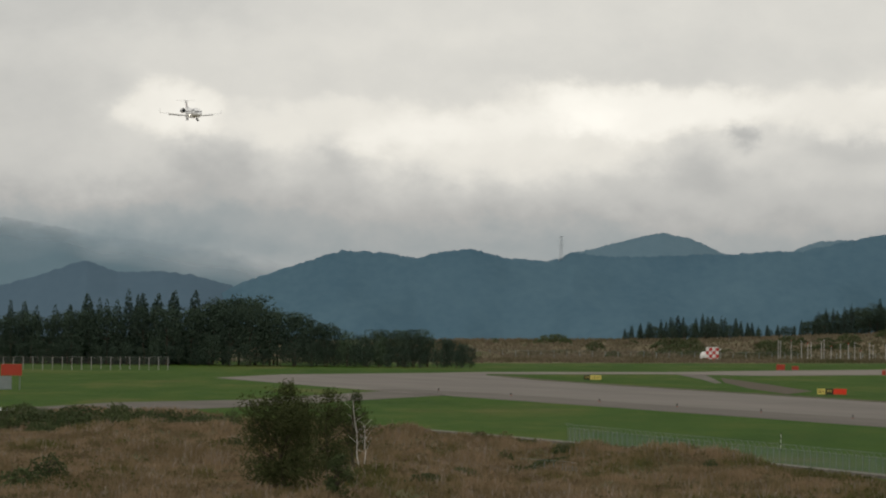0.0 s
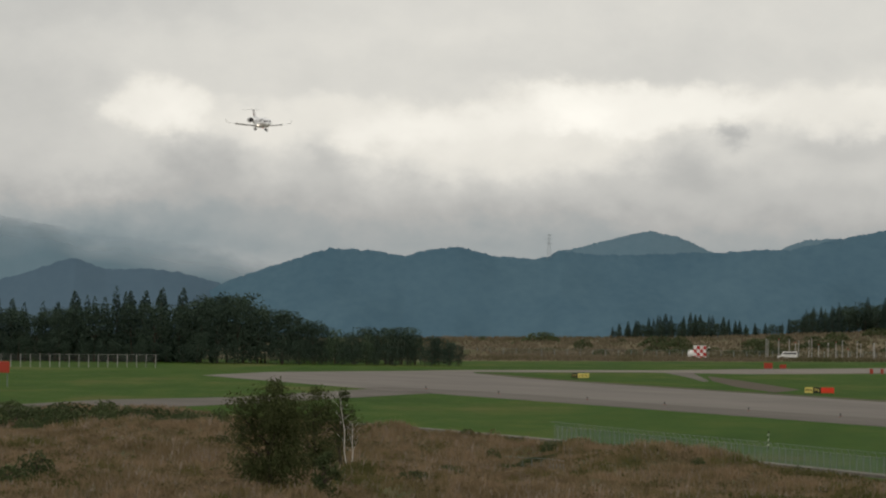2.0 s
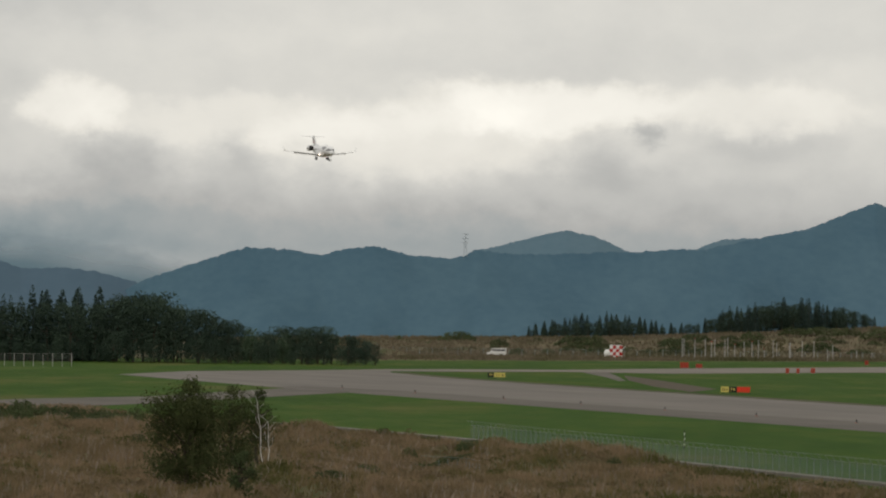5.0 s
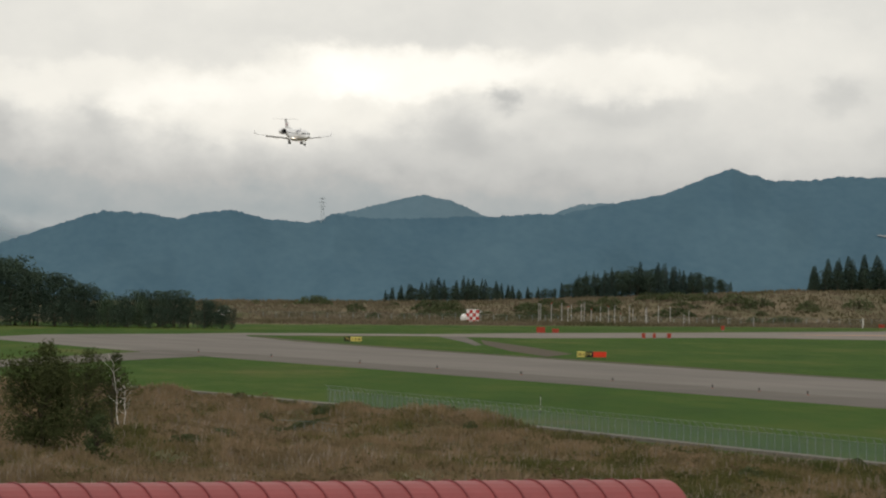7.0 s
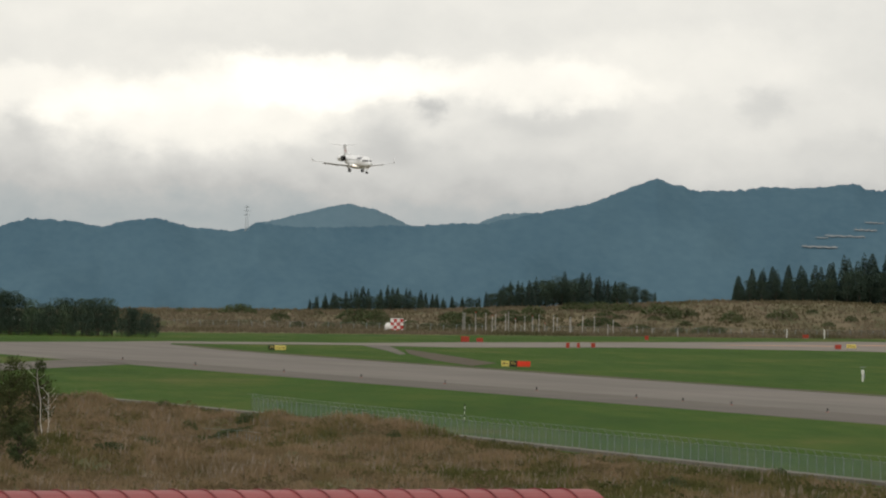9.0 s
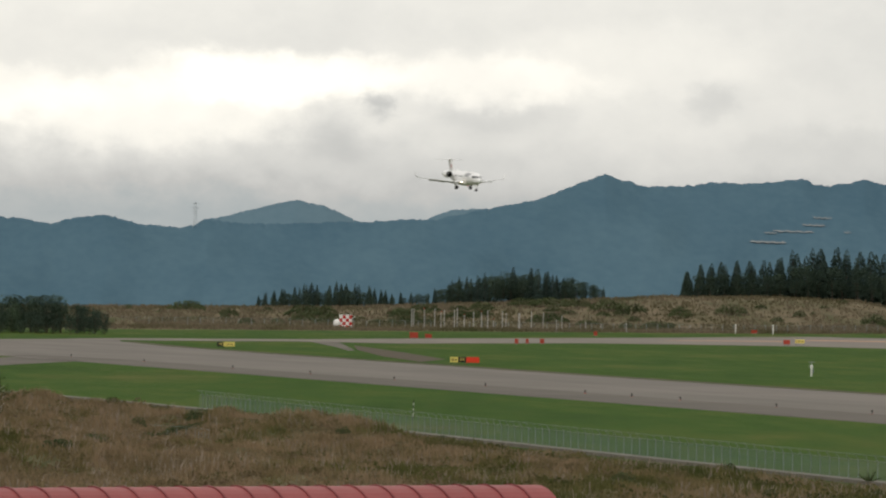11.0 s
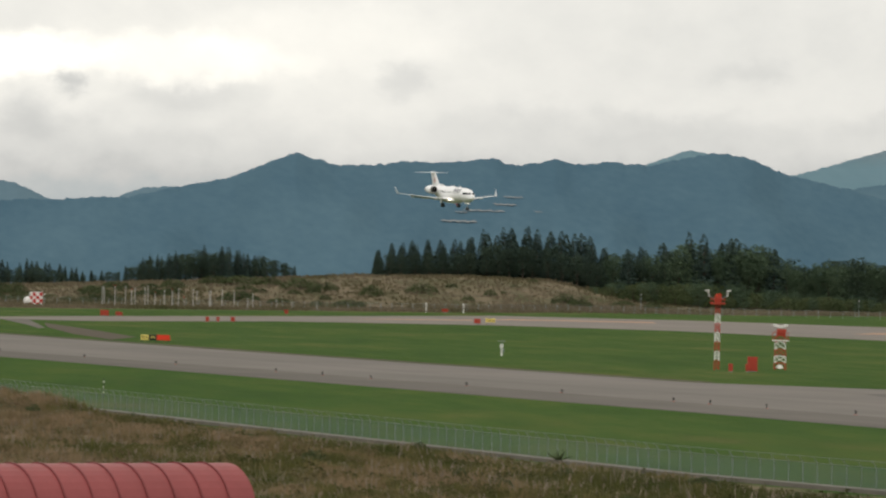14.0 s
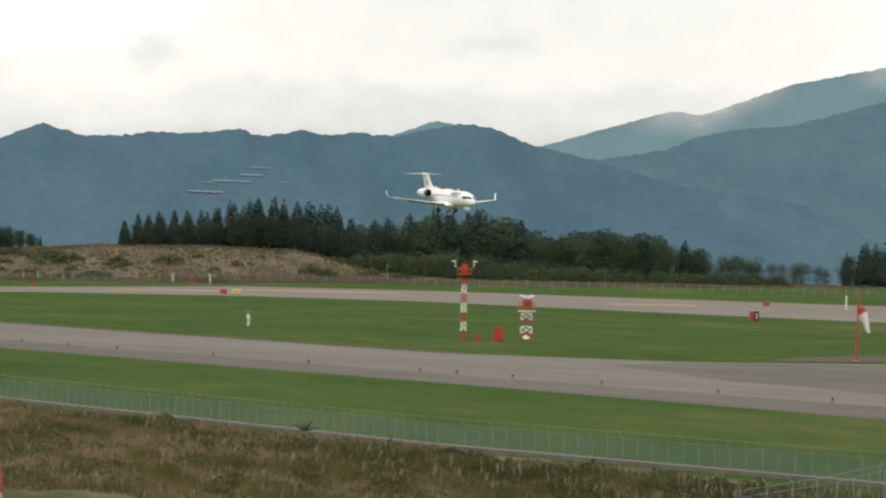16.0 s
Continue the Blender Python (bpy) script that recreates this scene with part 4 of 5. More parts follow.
def nose_band(z0, z1, back, off=0.015, s0=-1.0, s1=1.0, n=20):
    """A level band lying round the nose between two heights, back to a station on both sides."""
    outer, inner = [], []
    for k in range(4):
        z = z0 + (z1 - z0) * k / 3
        front = back
        while True:
            r, zc = hull_at(front + 0.02)
            if r <= abs(z - zc) + 0.01:
                break
            front += 0.02
        for j in range(n + 1):
            q = s0 + (s1 - s0) * j / n
            x = front - (front - back) * q * q
            r, zc = hull_at(x)
            y = math.copysign(math.sqrt(max(0.0, r * r - (z - zc) ** 2)), q)
            d = Vector((0.6 * (1 - q * q), y, z - zc + 0.3)).normalized()
            outer.append(tuple(Vector((x, y, z)) + d * off))
            inner.append(tuple(Vector((x, y, z)) - d * 0.06))
    m = n + 1
    f = [(k * m + j, k * m + j + 1, (k + 1) * m + j + 1, (k + 1) * m + j) for k in range(3) for j in range(n)]
    N = len(outer)
    edge = [j for j in range(m)] + [k * m + n for k in range(1, 4)] + [3 * m + j for j in range(n - 1, -1, -1)] + [k * m for k in range(2, 0, -1)]
    f += [(edge[i], edge[(i + 1) % len(edge)], edge[(i + 1) % len(edge)] + N, edge[i] + N) for i in range(len(edge))]
    return outer + inner, f


def aerofoil(le, te, y, z, thick=0.12, up=(0, 0, 1), n=7):
    """A wing section from leading to trailing edge; up is the way its thickness points."""
    c, u = le - te, Vector(up)
    pts = []
    for i in range(n):
        s = i / (n - 1)
        t = thick * c * (1.48 * math.sqrt(s) - 0.63 * s - 1.76 * s ** 2 + 1.42 * s ** 3 - 0.51 * s ** 4)
        pts.append(Vector((le - c * s, y, z)) + u * (t * 0.6))
    for i in range(n - 2, 0, -1):
        s = i / (n - 1)
        t = thick * c * (1.48 * math.sqrt(s) - 0.63 * s - 1.76 * s ** 2 + 1.42 * s ** 3 - 0.51 * s ** 4)
        pts.append(Vector((le - c * s, y, z)) - u * (t * 0.45))
    return [tuple(p) for p in pts]


def wheel(parent, x, y, z, r, w):
    bm = rod((x, y - w / 2, z), (x, y + w / 2, z), r, r, 18)
    bmesh.ops.bevel(bm, geom=[e for e in bm.edges if len(e.link_faces) == 2 and any(len(f.verts) > 4 for f in e.link_faces)], offset=w * 0.2, segments=2, affect="EDGES")
    tyre = part("tyre", bm, M["rubber"], parent, "black rubber tyre")
    part("rim", rod((x, y - w / 2 - 0.01, z), (x, y + w / 2 + 0.01, z), r * 0.5, r * 0.5, 12), M["grey_metal"], tyre)


def glow(name, col, strength):
    m, nt, b = material(name, 0.3)
    b.inputs["Emission Color"].default_value, b.inputs["Emission Strength"].default_value = (*col, 1), strength
    b.inputs["Base Color"].default_value = (*col, 1)
    return m


M["landing_light"] = glow("landing_light", (1.0, 0.84, 0.66), 9.0)
M["nose_light"] = glow("nose_light", (1.0, 0.92, 0.8), 1.6)
M["beacon"] = glow("red_beacon", (0.8, 0.06, 0.04), 0.35)
M["cockpit"] = painted("cockpit_glass", (0.015, 0.018, 0.022), 0.12, 0, 0.1)
M["lettering"] = painted("grey_lettering", (0.24, 0.24, 0.26), 0.5, 0, 0.1)
# flaps greyed below the aircraft white: underside shade put into their colour
M["flap_shade"] = painted("flap_shade", (0.5, 0.5, 0.51), 0.5, 0, 0.15)
M["emblem"] = painted("tail_emblem_red", (0.62, 0.42, 0.42), 0.4, 0, 0.1)


def airliner():
    ob = thing("airliner", pose(0, 0, 0), "white twin-engined regional jet with gear and flaps down", "aircraft")
    W = M["white"]
    part("fuselage", loft([ring(x, r, z) for x, r, z in HULL]), W, ob, smooth=True)
    part("belly_fairing", loft([ring(x, r, z, 16, 0.55) for x, r, z in ((3.4, 0.25, -1.0), (2.4, 1.0, -1.02), (0, 1.38, -1.02), (-2.8, 1.35, -1.0), (-4.6, 0.85, -0.9), (-5.6, 0.2, -0.8))]), W, ob, smooth=True)
    glass = part("windscreen", nose_band(0.14, 0.52, 7.35), M["cockpit"], ob, "dark wrap-round cockpit windscreen", True)
    for k in (0, 0.42, -0.42):
        part("windscreen_post", nose_band(0.13, 0.53, 7.35, 0.03, k - 0.02, k + 0.02, 2), W, glass)
    for s in (1, -1):
        for i in range(12):
            x = 5.4 - i * 0.86
            a = 17 if s > 0 else 163
            part("cabin_window", hull_patch(x - 0.14, x + 0.14, a - 7, a + 7, 0.008, 1, 2), M["cockpit"], ob)
        a0, a1 = (24, 58) if s > 0 else (122, 156)
        for x0, x1 in ((6.0, 5.5), (5.2, 4.9), (4.75, 3.95), (3.8, 3.5), (3.35, 2.5)):
            part("lettering", hull_patch(x1, x0, a0, a1, 0.008, 1, 4), M["lettering"], ob, "dark grey lettering")
        part("cabin_door", hull_patch(6.2, 6.9, -30 if s > 0 else 165, 15 if s > 0 else 210, 0.006, 2, 5), W, ob)
        # wing with flaps and winglet
        secs = [(1.9, -3.2, 0.9, -1.0), (1.4, -3.1, 1.6, -0.96), (0.25, -2.9, 3.7, -0.84), (-3.0, -4.35, 10.0, -0.22)]
        wing = part("wing", loft([aerofoil(le, te, s * y, z) for le, te, y, z in secs]), W, ob, smooth=True)
        part("winglet", loft([aerofoil(-3.05, -4.35, s * 10.0, -0.22, 0.1, (0, -s, 0.3)), aerofoil(-3.85, -4.5, s * 10.15, 0.08, 0.05, (0, -s, 0.2)), aerofoil(-4.4, -4.7, s * 10.36, 0.98, 0.05, (0, -s, 0.2))]), W, wing, smooth=True)
        for y0, y1, t0, t1 in ((1.5, 3.7, -3.0, -2.85), (3.8, 7.4, -2.9, -3.65)):
            z0, z1 = -1.03 + 0.085 * y0, -1.03 + 0.085 * y1
            part("flap", loft([[(t0 + 0.05, s * y0, z0 - 0.08), (t0 - 0.8, s * y0, z0 - 0.42), (t0 - 0.78, s * y0, z0 - 0.47), (t0, s * y0, z0 - 0.2)],
                               [(t1 + 0.05, s * y1, z1 - 0.08), (t1 - 0.62, s * y1, z1 - 0.32), (t1 - 0.6, s * y1, z1 - 0.36), (t1, s * y1, z1 - 0.17)]]), M["flap_shade"], wing)
        for y in (2.7, 5.0, 7.0):
            part("flap_track", loft([ring(x, r, z, 8) for x, r, z in ((-1.6 - 0.2 * y, 0.03, -1.12 + 0.05 * y), (-2.2 - 0.2 * y, 0.13, -1.2 + 0.05 * y), (-3.6 - 0.12 * y, 0.04, -1.38 + 0.07 * y))]), W, wing).location = (0, s * y, 0)
        bm = bmesh.new()
        bmesh.ops.create_uvsphere(bm, u_segments=14, v_segments=10, radius=0.13, matrix=Matrix.Translation((1.76, s * 1.62, -0.97)))
        part("landing_light", bm, M["landing_light"], wing, "lit landing light")
        # engine
        nac = [(-5.0, 0.60), (-4.96, 0.70), (-5.4, 0.79), (-6.3, 0.82), (-7.6, 0.72), (-8.6, 0.50)]
        eng = part("engine", loft([ring(x, r, 0, 24) for x, r in nac] , cap=False), W, ob, smooth=True)
        eng.location = (0, s * 2.22, 0.62)
        part("intake", loft([ring(x, r, 0, 24) for x, r in ((-4.99, 0.61), (-5.2, 0.55), (-5.75, 0.54), (-5.78, 0.02))], cap=False), M["black"], eng, "dark engine intake", True)
        part("spinner", loft([ring(x, r, 0, 12) for x, r in ((-5.3, 0.02), (-5.5, 0.15), (-5.76, 0.2))]), M["grey_metal"], eng, smooth=True)
        part("exhaust", loft([ring(x, r, 0, 16) for x, r in ((-8.5, 0.49), (-9.2, 0.36), (-9.21, 0.02))]), M["dark_metal"], eng, smooth=True)
        part("lip", loft([ring(x, r, 0, 24) for x, r in ((-4.985, 0.595), (-4.93, 0.655), (-5.02, 0.72), (-5.25, 0.765))], cap=False), M["grey_metal"], eng, "bare metal intake lip", True)
        part("engine_pylon", loft([aerofoil(-5.5, -8.4, s * 0.9, 0.55, 0.12), aerofoil(-5.6, -8.2, s * 1.6, 0.6, 0.12)]), W, ob, smooth=True)
        # tailplane half
        part("tailplane", loft([aerofoil(-10.4, -12.9, 0.0, 3.72, 0.1), aerofoil(-10.7, -12.9, s * 0.5, 3.74, 0.1), aerofoil(-11.9, -13.1, s * 3.25, 3.76, 0.09)]), W, ob, smooth=True)
        # main gear
        leg = part("main_gear", rod((-1.7, s * 1.75, -1.0), (-1.7, s * 1.6, -2.15), 0.09, 0.08), M["grey_metal"], ob)
        part("gear_strut", rod((-1.7, s * 1.62, -1.7), (-1.6, s * 0.8, -1.1), 0.05), M["grey_metal"], leg)
        part("gear_door", box(-1.7, s * 2.0, -1.45, 0.9, 0.05, 0.7, 0.02), W, leg)
        for k in (-0.19, 0.19):
            wheel(leg, -1.7, s * 1.6 + k, -2.2, 0.38, 0.24)
    fin = part("fin", loft([aerofoil(le, te, 0, z, 0.1, (0, 1, 0)) for le, te, z in ((-6.4, -11.6, 0.75), (-7.6, -11.7, 1.35), (-10.2, -12.8, 3.72), (-10.5, -12.8, 3.85))]), W, ob, smooth=True)
    part("dorsal_fillet", loft([aerofoil(-3.6, -7.4, 0, 1.22, 0.05, (0, 1, 0)), aerofoil(-6.6, -8.0, 0, 1.72, 0.05, (0, 1, 0))]), W, ob)
    for s in (1, -1):
        bm = bmesh.new()
        bmesh.ops.create_cone(bm, cap_ends=True, segments=20, radius1=0.5, radius2=0.5, depth=0.03, matrix=Matrix.Translation((-10.3, s * 0.17, 2.35)) @ Matrix.Rotation(radians(90), 4, "X"))
        part("emblem", bm, M["emblem"], fin, "round dull red tail emblem")
    part("bullet_fairing", loft([ring(x, r, 3.78, 10) for x, r in ((-10.0, 0.03), (-10.5, 0.17), (-12.5, 0.17), (-13.3, 0.03))]), W, ob, smooth=True)
    leg = part("nose_gear", rod((7.2, 0, -1.1), (7.1, 0, -2.45), 0.07), M["grey_metal"], ob)
    for k in (-0.16, 0.16):
        wheel(leg, 7.1, k, -2.5, 0.27, 0.17)
    for s in (1, -1):
        part("gear_door", box(7.0, s * 0.3, -1.45, 1.2, 0.04, 0.45, 0.015), W, leg)
    bm = bmesh.new()
    bmesh.ops.create_uvsphere(bm, u_segments=12, v_segments=8, radius=0.09, matrix=Matrix.Translation((7.36, 0, -1.55)))
    part("taxi_light", bm, M["nose_light"], leg, "lit taxi light")
    bm = bmesh.new()
    bmesh.ops.create_uvsphere(bm, u_segments=12, v_segments=8, radius=0.08, matrix=Matrix.Translation((1.0, 0, -1.78)))
    part("beacon", bm, M["beacon"], ob, "red belly beacon")
    part("antenna", box(3.0, 0, 1.5, 0.5, 0.04, 0.35, 0.015), W, ob)
    return ob


AIRLINER = airliner()


# ================= van on the perimeter road =================
def van():
    ob = thing("van", pose(0, 0, 0), "small white service van with dark windows", "van")
    prof = [(2.25, 0.35), (2.28, 0.82), (1.45, 1.0), (0.95, 1.86), (-2.2, 1.92), (-2.3, 1.6), (-2.3, 0.35)]
    bm = bmesh.new()
    a, b = [bm.verts.new((x, 0.82, z)) for x, z in prof], [bm.verts.new((x, -0.82, z)) for x, z in prof]
    bm.faces.new(a), bm.faces.new(b[::-1])
    for i in range(len(prof)):
        bm.faces.new((a[i], b[i], b[(i + 1) % len(prof)], a[(i + 1) % len(prof)]))
    bmesh.ops.recalc_face_normals(bm, faces=bm.faces)
    bmesh.ops.bevel(bm, geom=list(bm.edges), offset=0.07, segments=2, affect="EDGES")
    body = part("body", bm, M["white_paint"], ob)
    for s in (1, -1):
        for x0, x1 in ((0.0, 0.85), (-1.0, -0.1), (-2.0, -1.1)):
            part("window", box((x0 + x1) / 2, s * 0.825, 1.45, x1 - x0, 0.03, 0.40, 0.01), M["cockpit"], body, "dark side window")
        for x in (1.45, -1.45):
            wheel(ob, x, s * 0.72, 0.32, 0.32, 0.2)
    wind = part("windscreen", box(0, 0, 0, 0.03, 1.4, 0.72, 0.01), M["cockpit"], body, "dark windscreen")
    wind.matrix_basis = pose(1.225, 0, 1.42, 0, -30, 0)
    part("bumper", box(2.3, 0, 0.45, 0.12, 1.6, 0.2, 0.04), M["dark_metal"], body)
    return ob


VAN = van()


# ================= signs, boxes and masts =================
def writing(text, size, mat, parent, m, name="lettering"):
    cu = bpy.data.curves.new(name, "FONT")
    cu.body, cu.size, cu.extrude, cu.align_x, cu.align_y = text, size, 0.01, "CENTER", "CENTER"
    cu.materials.append(mat)
    tmp = bpy.data.objects.new("tmp", cu)
    me = bpy.data.meshes.new_from_object(tmp)
    bpy.data.objects.remove(tmp)
    ob = new(name, me)
    ob.parent = parent
    ob.matrix_basis = m
    return ob


def facing(x, y, z=0.0):
    """A pose whose front (-y) looks at the deck."""
    return pose(x, y, z, 0, 0, -math.degrees(math.atan2(x, y)))


def taxi_sign(x, y, panels, h, label):
    """A row of lit-face panels on short legs. panels: width, material, text."""
    ob = thing("taxiway_sign", facing(x, y), label, "airport sign", "taxiway signs")
    total = sum(p[0] for p in panels)
    u = -total / 2
    for w, mat, text in panels:
        c = u + w / 2
        p = part("panel", box(c, 0, 0.28 + h / 2, w - 0.03, 0.22, h, 0.02), mat, ob)
        ink = M["yellow"] if mat is M["black"] else M["black"]
        if text == "bars":
            part("marking", box(c - 0.28 * w, -0.115, 0.28 + h / 2, 0.1, 0.02, h * 0.5), ink, p)
            part("marking", box(c - 0.08 * w, -0.115, 0.28 + h / 2, 0.14, 0.02, h * 0.5), ink, p)
            bm = box(c + 0.2 * w, -0.115, 0.28 + h / 2, 0.26 * w, 0.02, 0.09)
            rod((c + 0.26 * w, -0.115, 0.28 + h * 0.5), (c + 0.40 * w, -0.115, 0.28 + h * 0.5), 0.17, 0.0, 4, bm)
            part("arrow", bm, ink, p)
        elif text:
            writing(text, h * 0.85, ink, p, pose(c, -0.125, 0.28 + h / 2, 90, 0, 0))
        for k in (u + 0.15, u + w - 0.15):
            part("leg", rod((k, 0, -0.05), (k, 0, 0.3), 0.035), M["dark_metal"], ob)
        u += w
    return ob


taxi_sign(57.0, 884, [(1.2, M["yellow"], "bars"), (1.15, M["black"], "P4"), (1.95, M["sign_red"], "")], 0.80, "yellow, black and red taxiway sign with P4 on it")
taxi_sign(25.3, 1017, [(1.05, M["black"], "P4"), (1.9, M["yellow"], "bars")], 0.72, "black and yellow taxiway sign with P4 and an arrow")
taxi_sign(144.2, 1199, [(1.9, M["yellow"], "bars")], 0.75, "yellow taxiway sign with black marks")


def distance_marker(x, y):
    ob = thing("distance_marker", facing(x, y), "black distance marker with white numeral and red side", "airport sign")
    face = part("face", box(0.33, 0, 0.95, 0.78, 0.5, 1.55, 0.03), M["black"], ob, "black face")
    writing("1", 1.5, M["white_paint"], face, pose(0.33, -0.26, 0.95, 90, 0, 0), "numeral")
    part("side", box(-0.42, 0.05, 0.95, 0.72, 0.55, 1.6, 0.03), M["red_paint"], ob, "red-orange side panel")
    for k in (-0.6, 0.6):
        part("leg", rod((k, 0, -0.05), (k, 0, 0.2), 0.05), M["dark_metal"], ob)


distance_marker(199.3, 957)


def cabinet(x, y, w, d, h, mat, label, name="equipment_box", group="red equipment boxes"):
    ob = thing(name, facing(x, y), label, "equipment box", group)
    part("body", box(0, 0, h / 2 + 0.1, w, d, h, min(w, h) * 0.06), mat, ob)
    part("base", box(0, 0, 0.05, w * 0.9, d * 0.9, 0.14, 0.01), M["concrete"], ob)
    part("lid", box(0, 0, h + 0.13, w * 1.06, d * 1.06, 0.08, 0.02), mat, ob)
    part("door", box(0, -d / 2 - 0.01, h / 2 + 0.1, w * 0.8, 0.03, h * 0.8, 0.01), mat, ob)
    return ob


RED_BOX = "red-orange painted metal equipment box on the grass"
for x, y, w, d, h in [(119.1, 740, 0.55, 0.5, 0.85), (122.3, 743, 1.25, 1.0, 1.7), (67.1, 1199, 1.7, 1.0, 1.05), (70.3, 1204, 1.3, 0.8, 0.7), (82.9, 1135, 0.65, 0.6, 0.85), (85.2, 1139, 0.55, 0.5, 0.8), (88.4, 1144, 0.8, 0.6, 0.8),
                       (141.2, 1196, 1.3, 0.8, 0.8), (112.0, 1300, 0.8, 0.6, 0.8), (121.5, 742, 0.45, 0.4, 0.8)]:
    cabinet(x, y, w, d, h, M["red_paint"], RED_BOX)


def lattice(parent, w0, w1, h, bands, first_red=True, leg=0.06):
    """A four-legged braced tower painted in bands: each band is a part."""
    for i in range(bands):
        za, zb = h * i / bands, h * (i + 1) / bands
        wa, wb = w0 + (w1 - w0) * za / h, w0 + (w1 - w0) * zb / h
        mat = M["red_paint"] if (i % 2 == 0) == first_red else M["white_paint"]
        bm = bmesh.new()
        ca = [(sx * wa / 2, sy * wa / 2, za) for sx, sy in ((1, 1), (-1, 1), (-1, -1), (1, -1))]
        cb = [(sx * wb / 2, sy * wb / 2, zb) for sx, sy in ((1, 1), (-1, 1), (-1, -1), (1, -1))]
        for k in range(4):
            rod(ca[k], cb[k], leg, leg, 6, bm)
            rod(ca[k], cb[(k + 1) % 4], leg * 0.6, leg * 0.6, 5, bm)
            rod(ca[(k + 1) % 4], cb[k], leg * 0.6, leg * 0.6, 5, bm)
            rod(cb[k], cb[(k + 1) % 4], leg * 0.7, leg * 0.7, 5, bm)
        part("tower_section", bm, mat, parent, "red-orange section" if mat is M["red_paint"] else "white section")


def anemometer_mast(x, y):
    ob = thing("wind_mast", facing(x, y), "red and white lattice wind mast with instrument platform", "mast")
    lattice(ob, 0.55, 0.5, 8.2, 7, True, 0.075)
    plat = part("platform", box(0, 0, 8.35, 1.9, 1.6, 0.22, 0.03), M["red_paint"], ob)
    for k in (-0.85, 0.85):
        part("rail", box(k, 0, 8.8, 0.08, 1.5, 0.75, 0.02), M["red_paint"], plat)
    part("rail", box(0, -0.72, 8.85, 1.75, 0.07, 0.12, 0.02), M["red_paint"], plat)
    part("cabinet", box(0, 0, 8.85, 0.9, 0.7, 0.8, 0.05), M["red_paint"], plat)
    for s in (1, -1):
        arm = part("arm", rod((s * 0.4, 0, 8.9), (s * 1.15, 0, 9.35), 0.05), M["galvanised"], ob)
        part("instrument_post", rod((s * 1.15, 0, 9.2), (s * 1.2, 0, 10.0), 0.06), M["white_paint"], arm)
        part("wind_vane", box(s * 1.35, 0, 9.95, 0.55, 0.06, 0.16, 0.02), M["white_paint"], arm)
    for k in (-0.15, 0.25):
        part("lamp", rod((k, 0, 9.25), (k, 0, 9.6), 0.09), M["sign_red"], plat)


def lamp_mast(x, y):
    ob = thing("lattice_mast", facing(x, y), "short red and white lattice mast with white lamps", "mast")
    lattice(ob, 1.4, 1.2, 4.3, 5, True, 0.085)
    plat = part("platform", box(0, 0, 3.7, 2.2, 1.7, 0.14, 0.02), M["white_paint"], ob)
    part("cabinet", box(0.1, 0, 4.75, 1.2, 0.9, 0.85, 0.04), M["red_paint"], ob)
    for s in (1, -1):
        part("rail_post", rod((s * 1.0, -0.7, 3.7), (s * 1.0, -0.7, 4.8), 0.05), M["red_paint"], plat)
        lamp = part("lamp", box(0, 0, 0, 0.95, 0.4, 0.28, 0.06), M["white_paint"], ob, "white lamp head")
        lamp.matrix_basis = pose(s * 0.45, -0.1, 5.55, 0, -s * 18, 0)
    part("rail", rod((-1.0, -0.7, 4.75), (1.0, -0.7, 4.75), 0.05), M["red_paint"], plat)
    part("dish", rod((0, -0.7, 0.35), (0, -0.85, 0.6), 0.45, 0.15, 14), M["white_paint"], ob, "white dish at the foot")


anemometer_mast(118.9, 750)
lamp_mast(128.8, 761)


def ceilometer(x, y):
    ob = thing("weather_instrument", facing(x, y), "white weather instrument on a post in the grass", "instrument")
    post = part("post", rod((0, 0, -0.05), (0, 0, 1.35), 0.13, 0.11, 10), M["white_paint"], ob)
    part("head", box(0, 0, 1.35, 0.46, 0.4, 0.5, 0.07), M["white_paint"], ob)
    part("arm", box(0, 0, 2.0, 1.0, 0.1, 0.09, 0.02), M["galvanised"], ob)
    part("stem", rod((0, 0, 1.5), (0, 0, 2.0), 0.05), M["galvanised"], ob)
    part("door", box(0.22, -0.2, 0.75, 0.22, 0.06, 0.5, 0.02), M["galvanised"], post)


ceilometer(101.0, 826)


def windsock(x, y):
    ob = thing("windsock", facing(x, y), "red and white windsock hanging on a red pole", "windsock")
    part("pole", rod((0, 0, -0.05), (0.12, 0, 8.2), 0.13, 0.08, 10), M["red_paint"], ob)
    part("base", rod((0, 0, -0.02), (0, 0, 0.14), 0.45, 0.4, 14), M["concrete"], ob)
    part("hoop", rod((0.1, 0, 6.1), (0.75, 0, 6.0), 0.05), M["red_paint"], ob)
    pts = [(0.30, 6.05, 0.46), (0.62, 5.5, 0.44), (0.85, 4.9, 0.36), (1.0, 4.3, 0.30), (1.15, 3.75, 0.25), (1.32, 3.25, 0.17)]
    for i in range(5):
        (xa, za, ra), (xb, zb, rb) = pts[i], pts[i + 1]
        part("sock_band", rod((xb, 0, zb), (xa, 0, za), rb, ra, 14), M["red_paint"] if i in (0, 2) and i != 2 else M["white_paint"], ob)


windsock(151.2, 669)


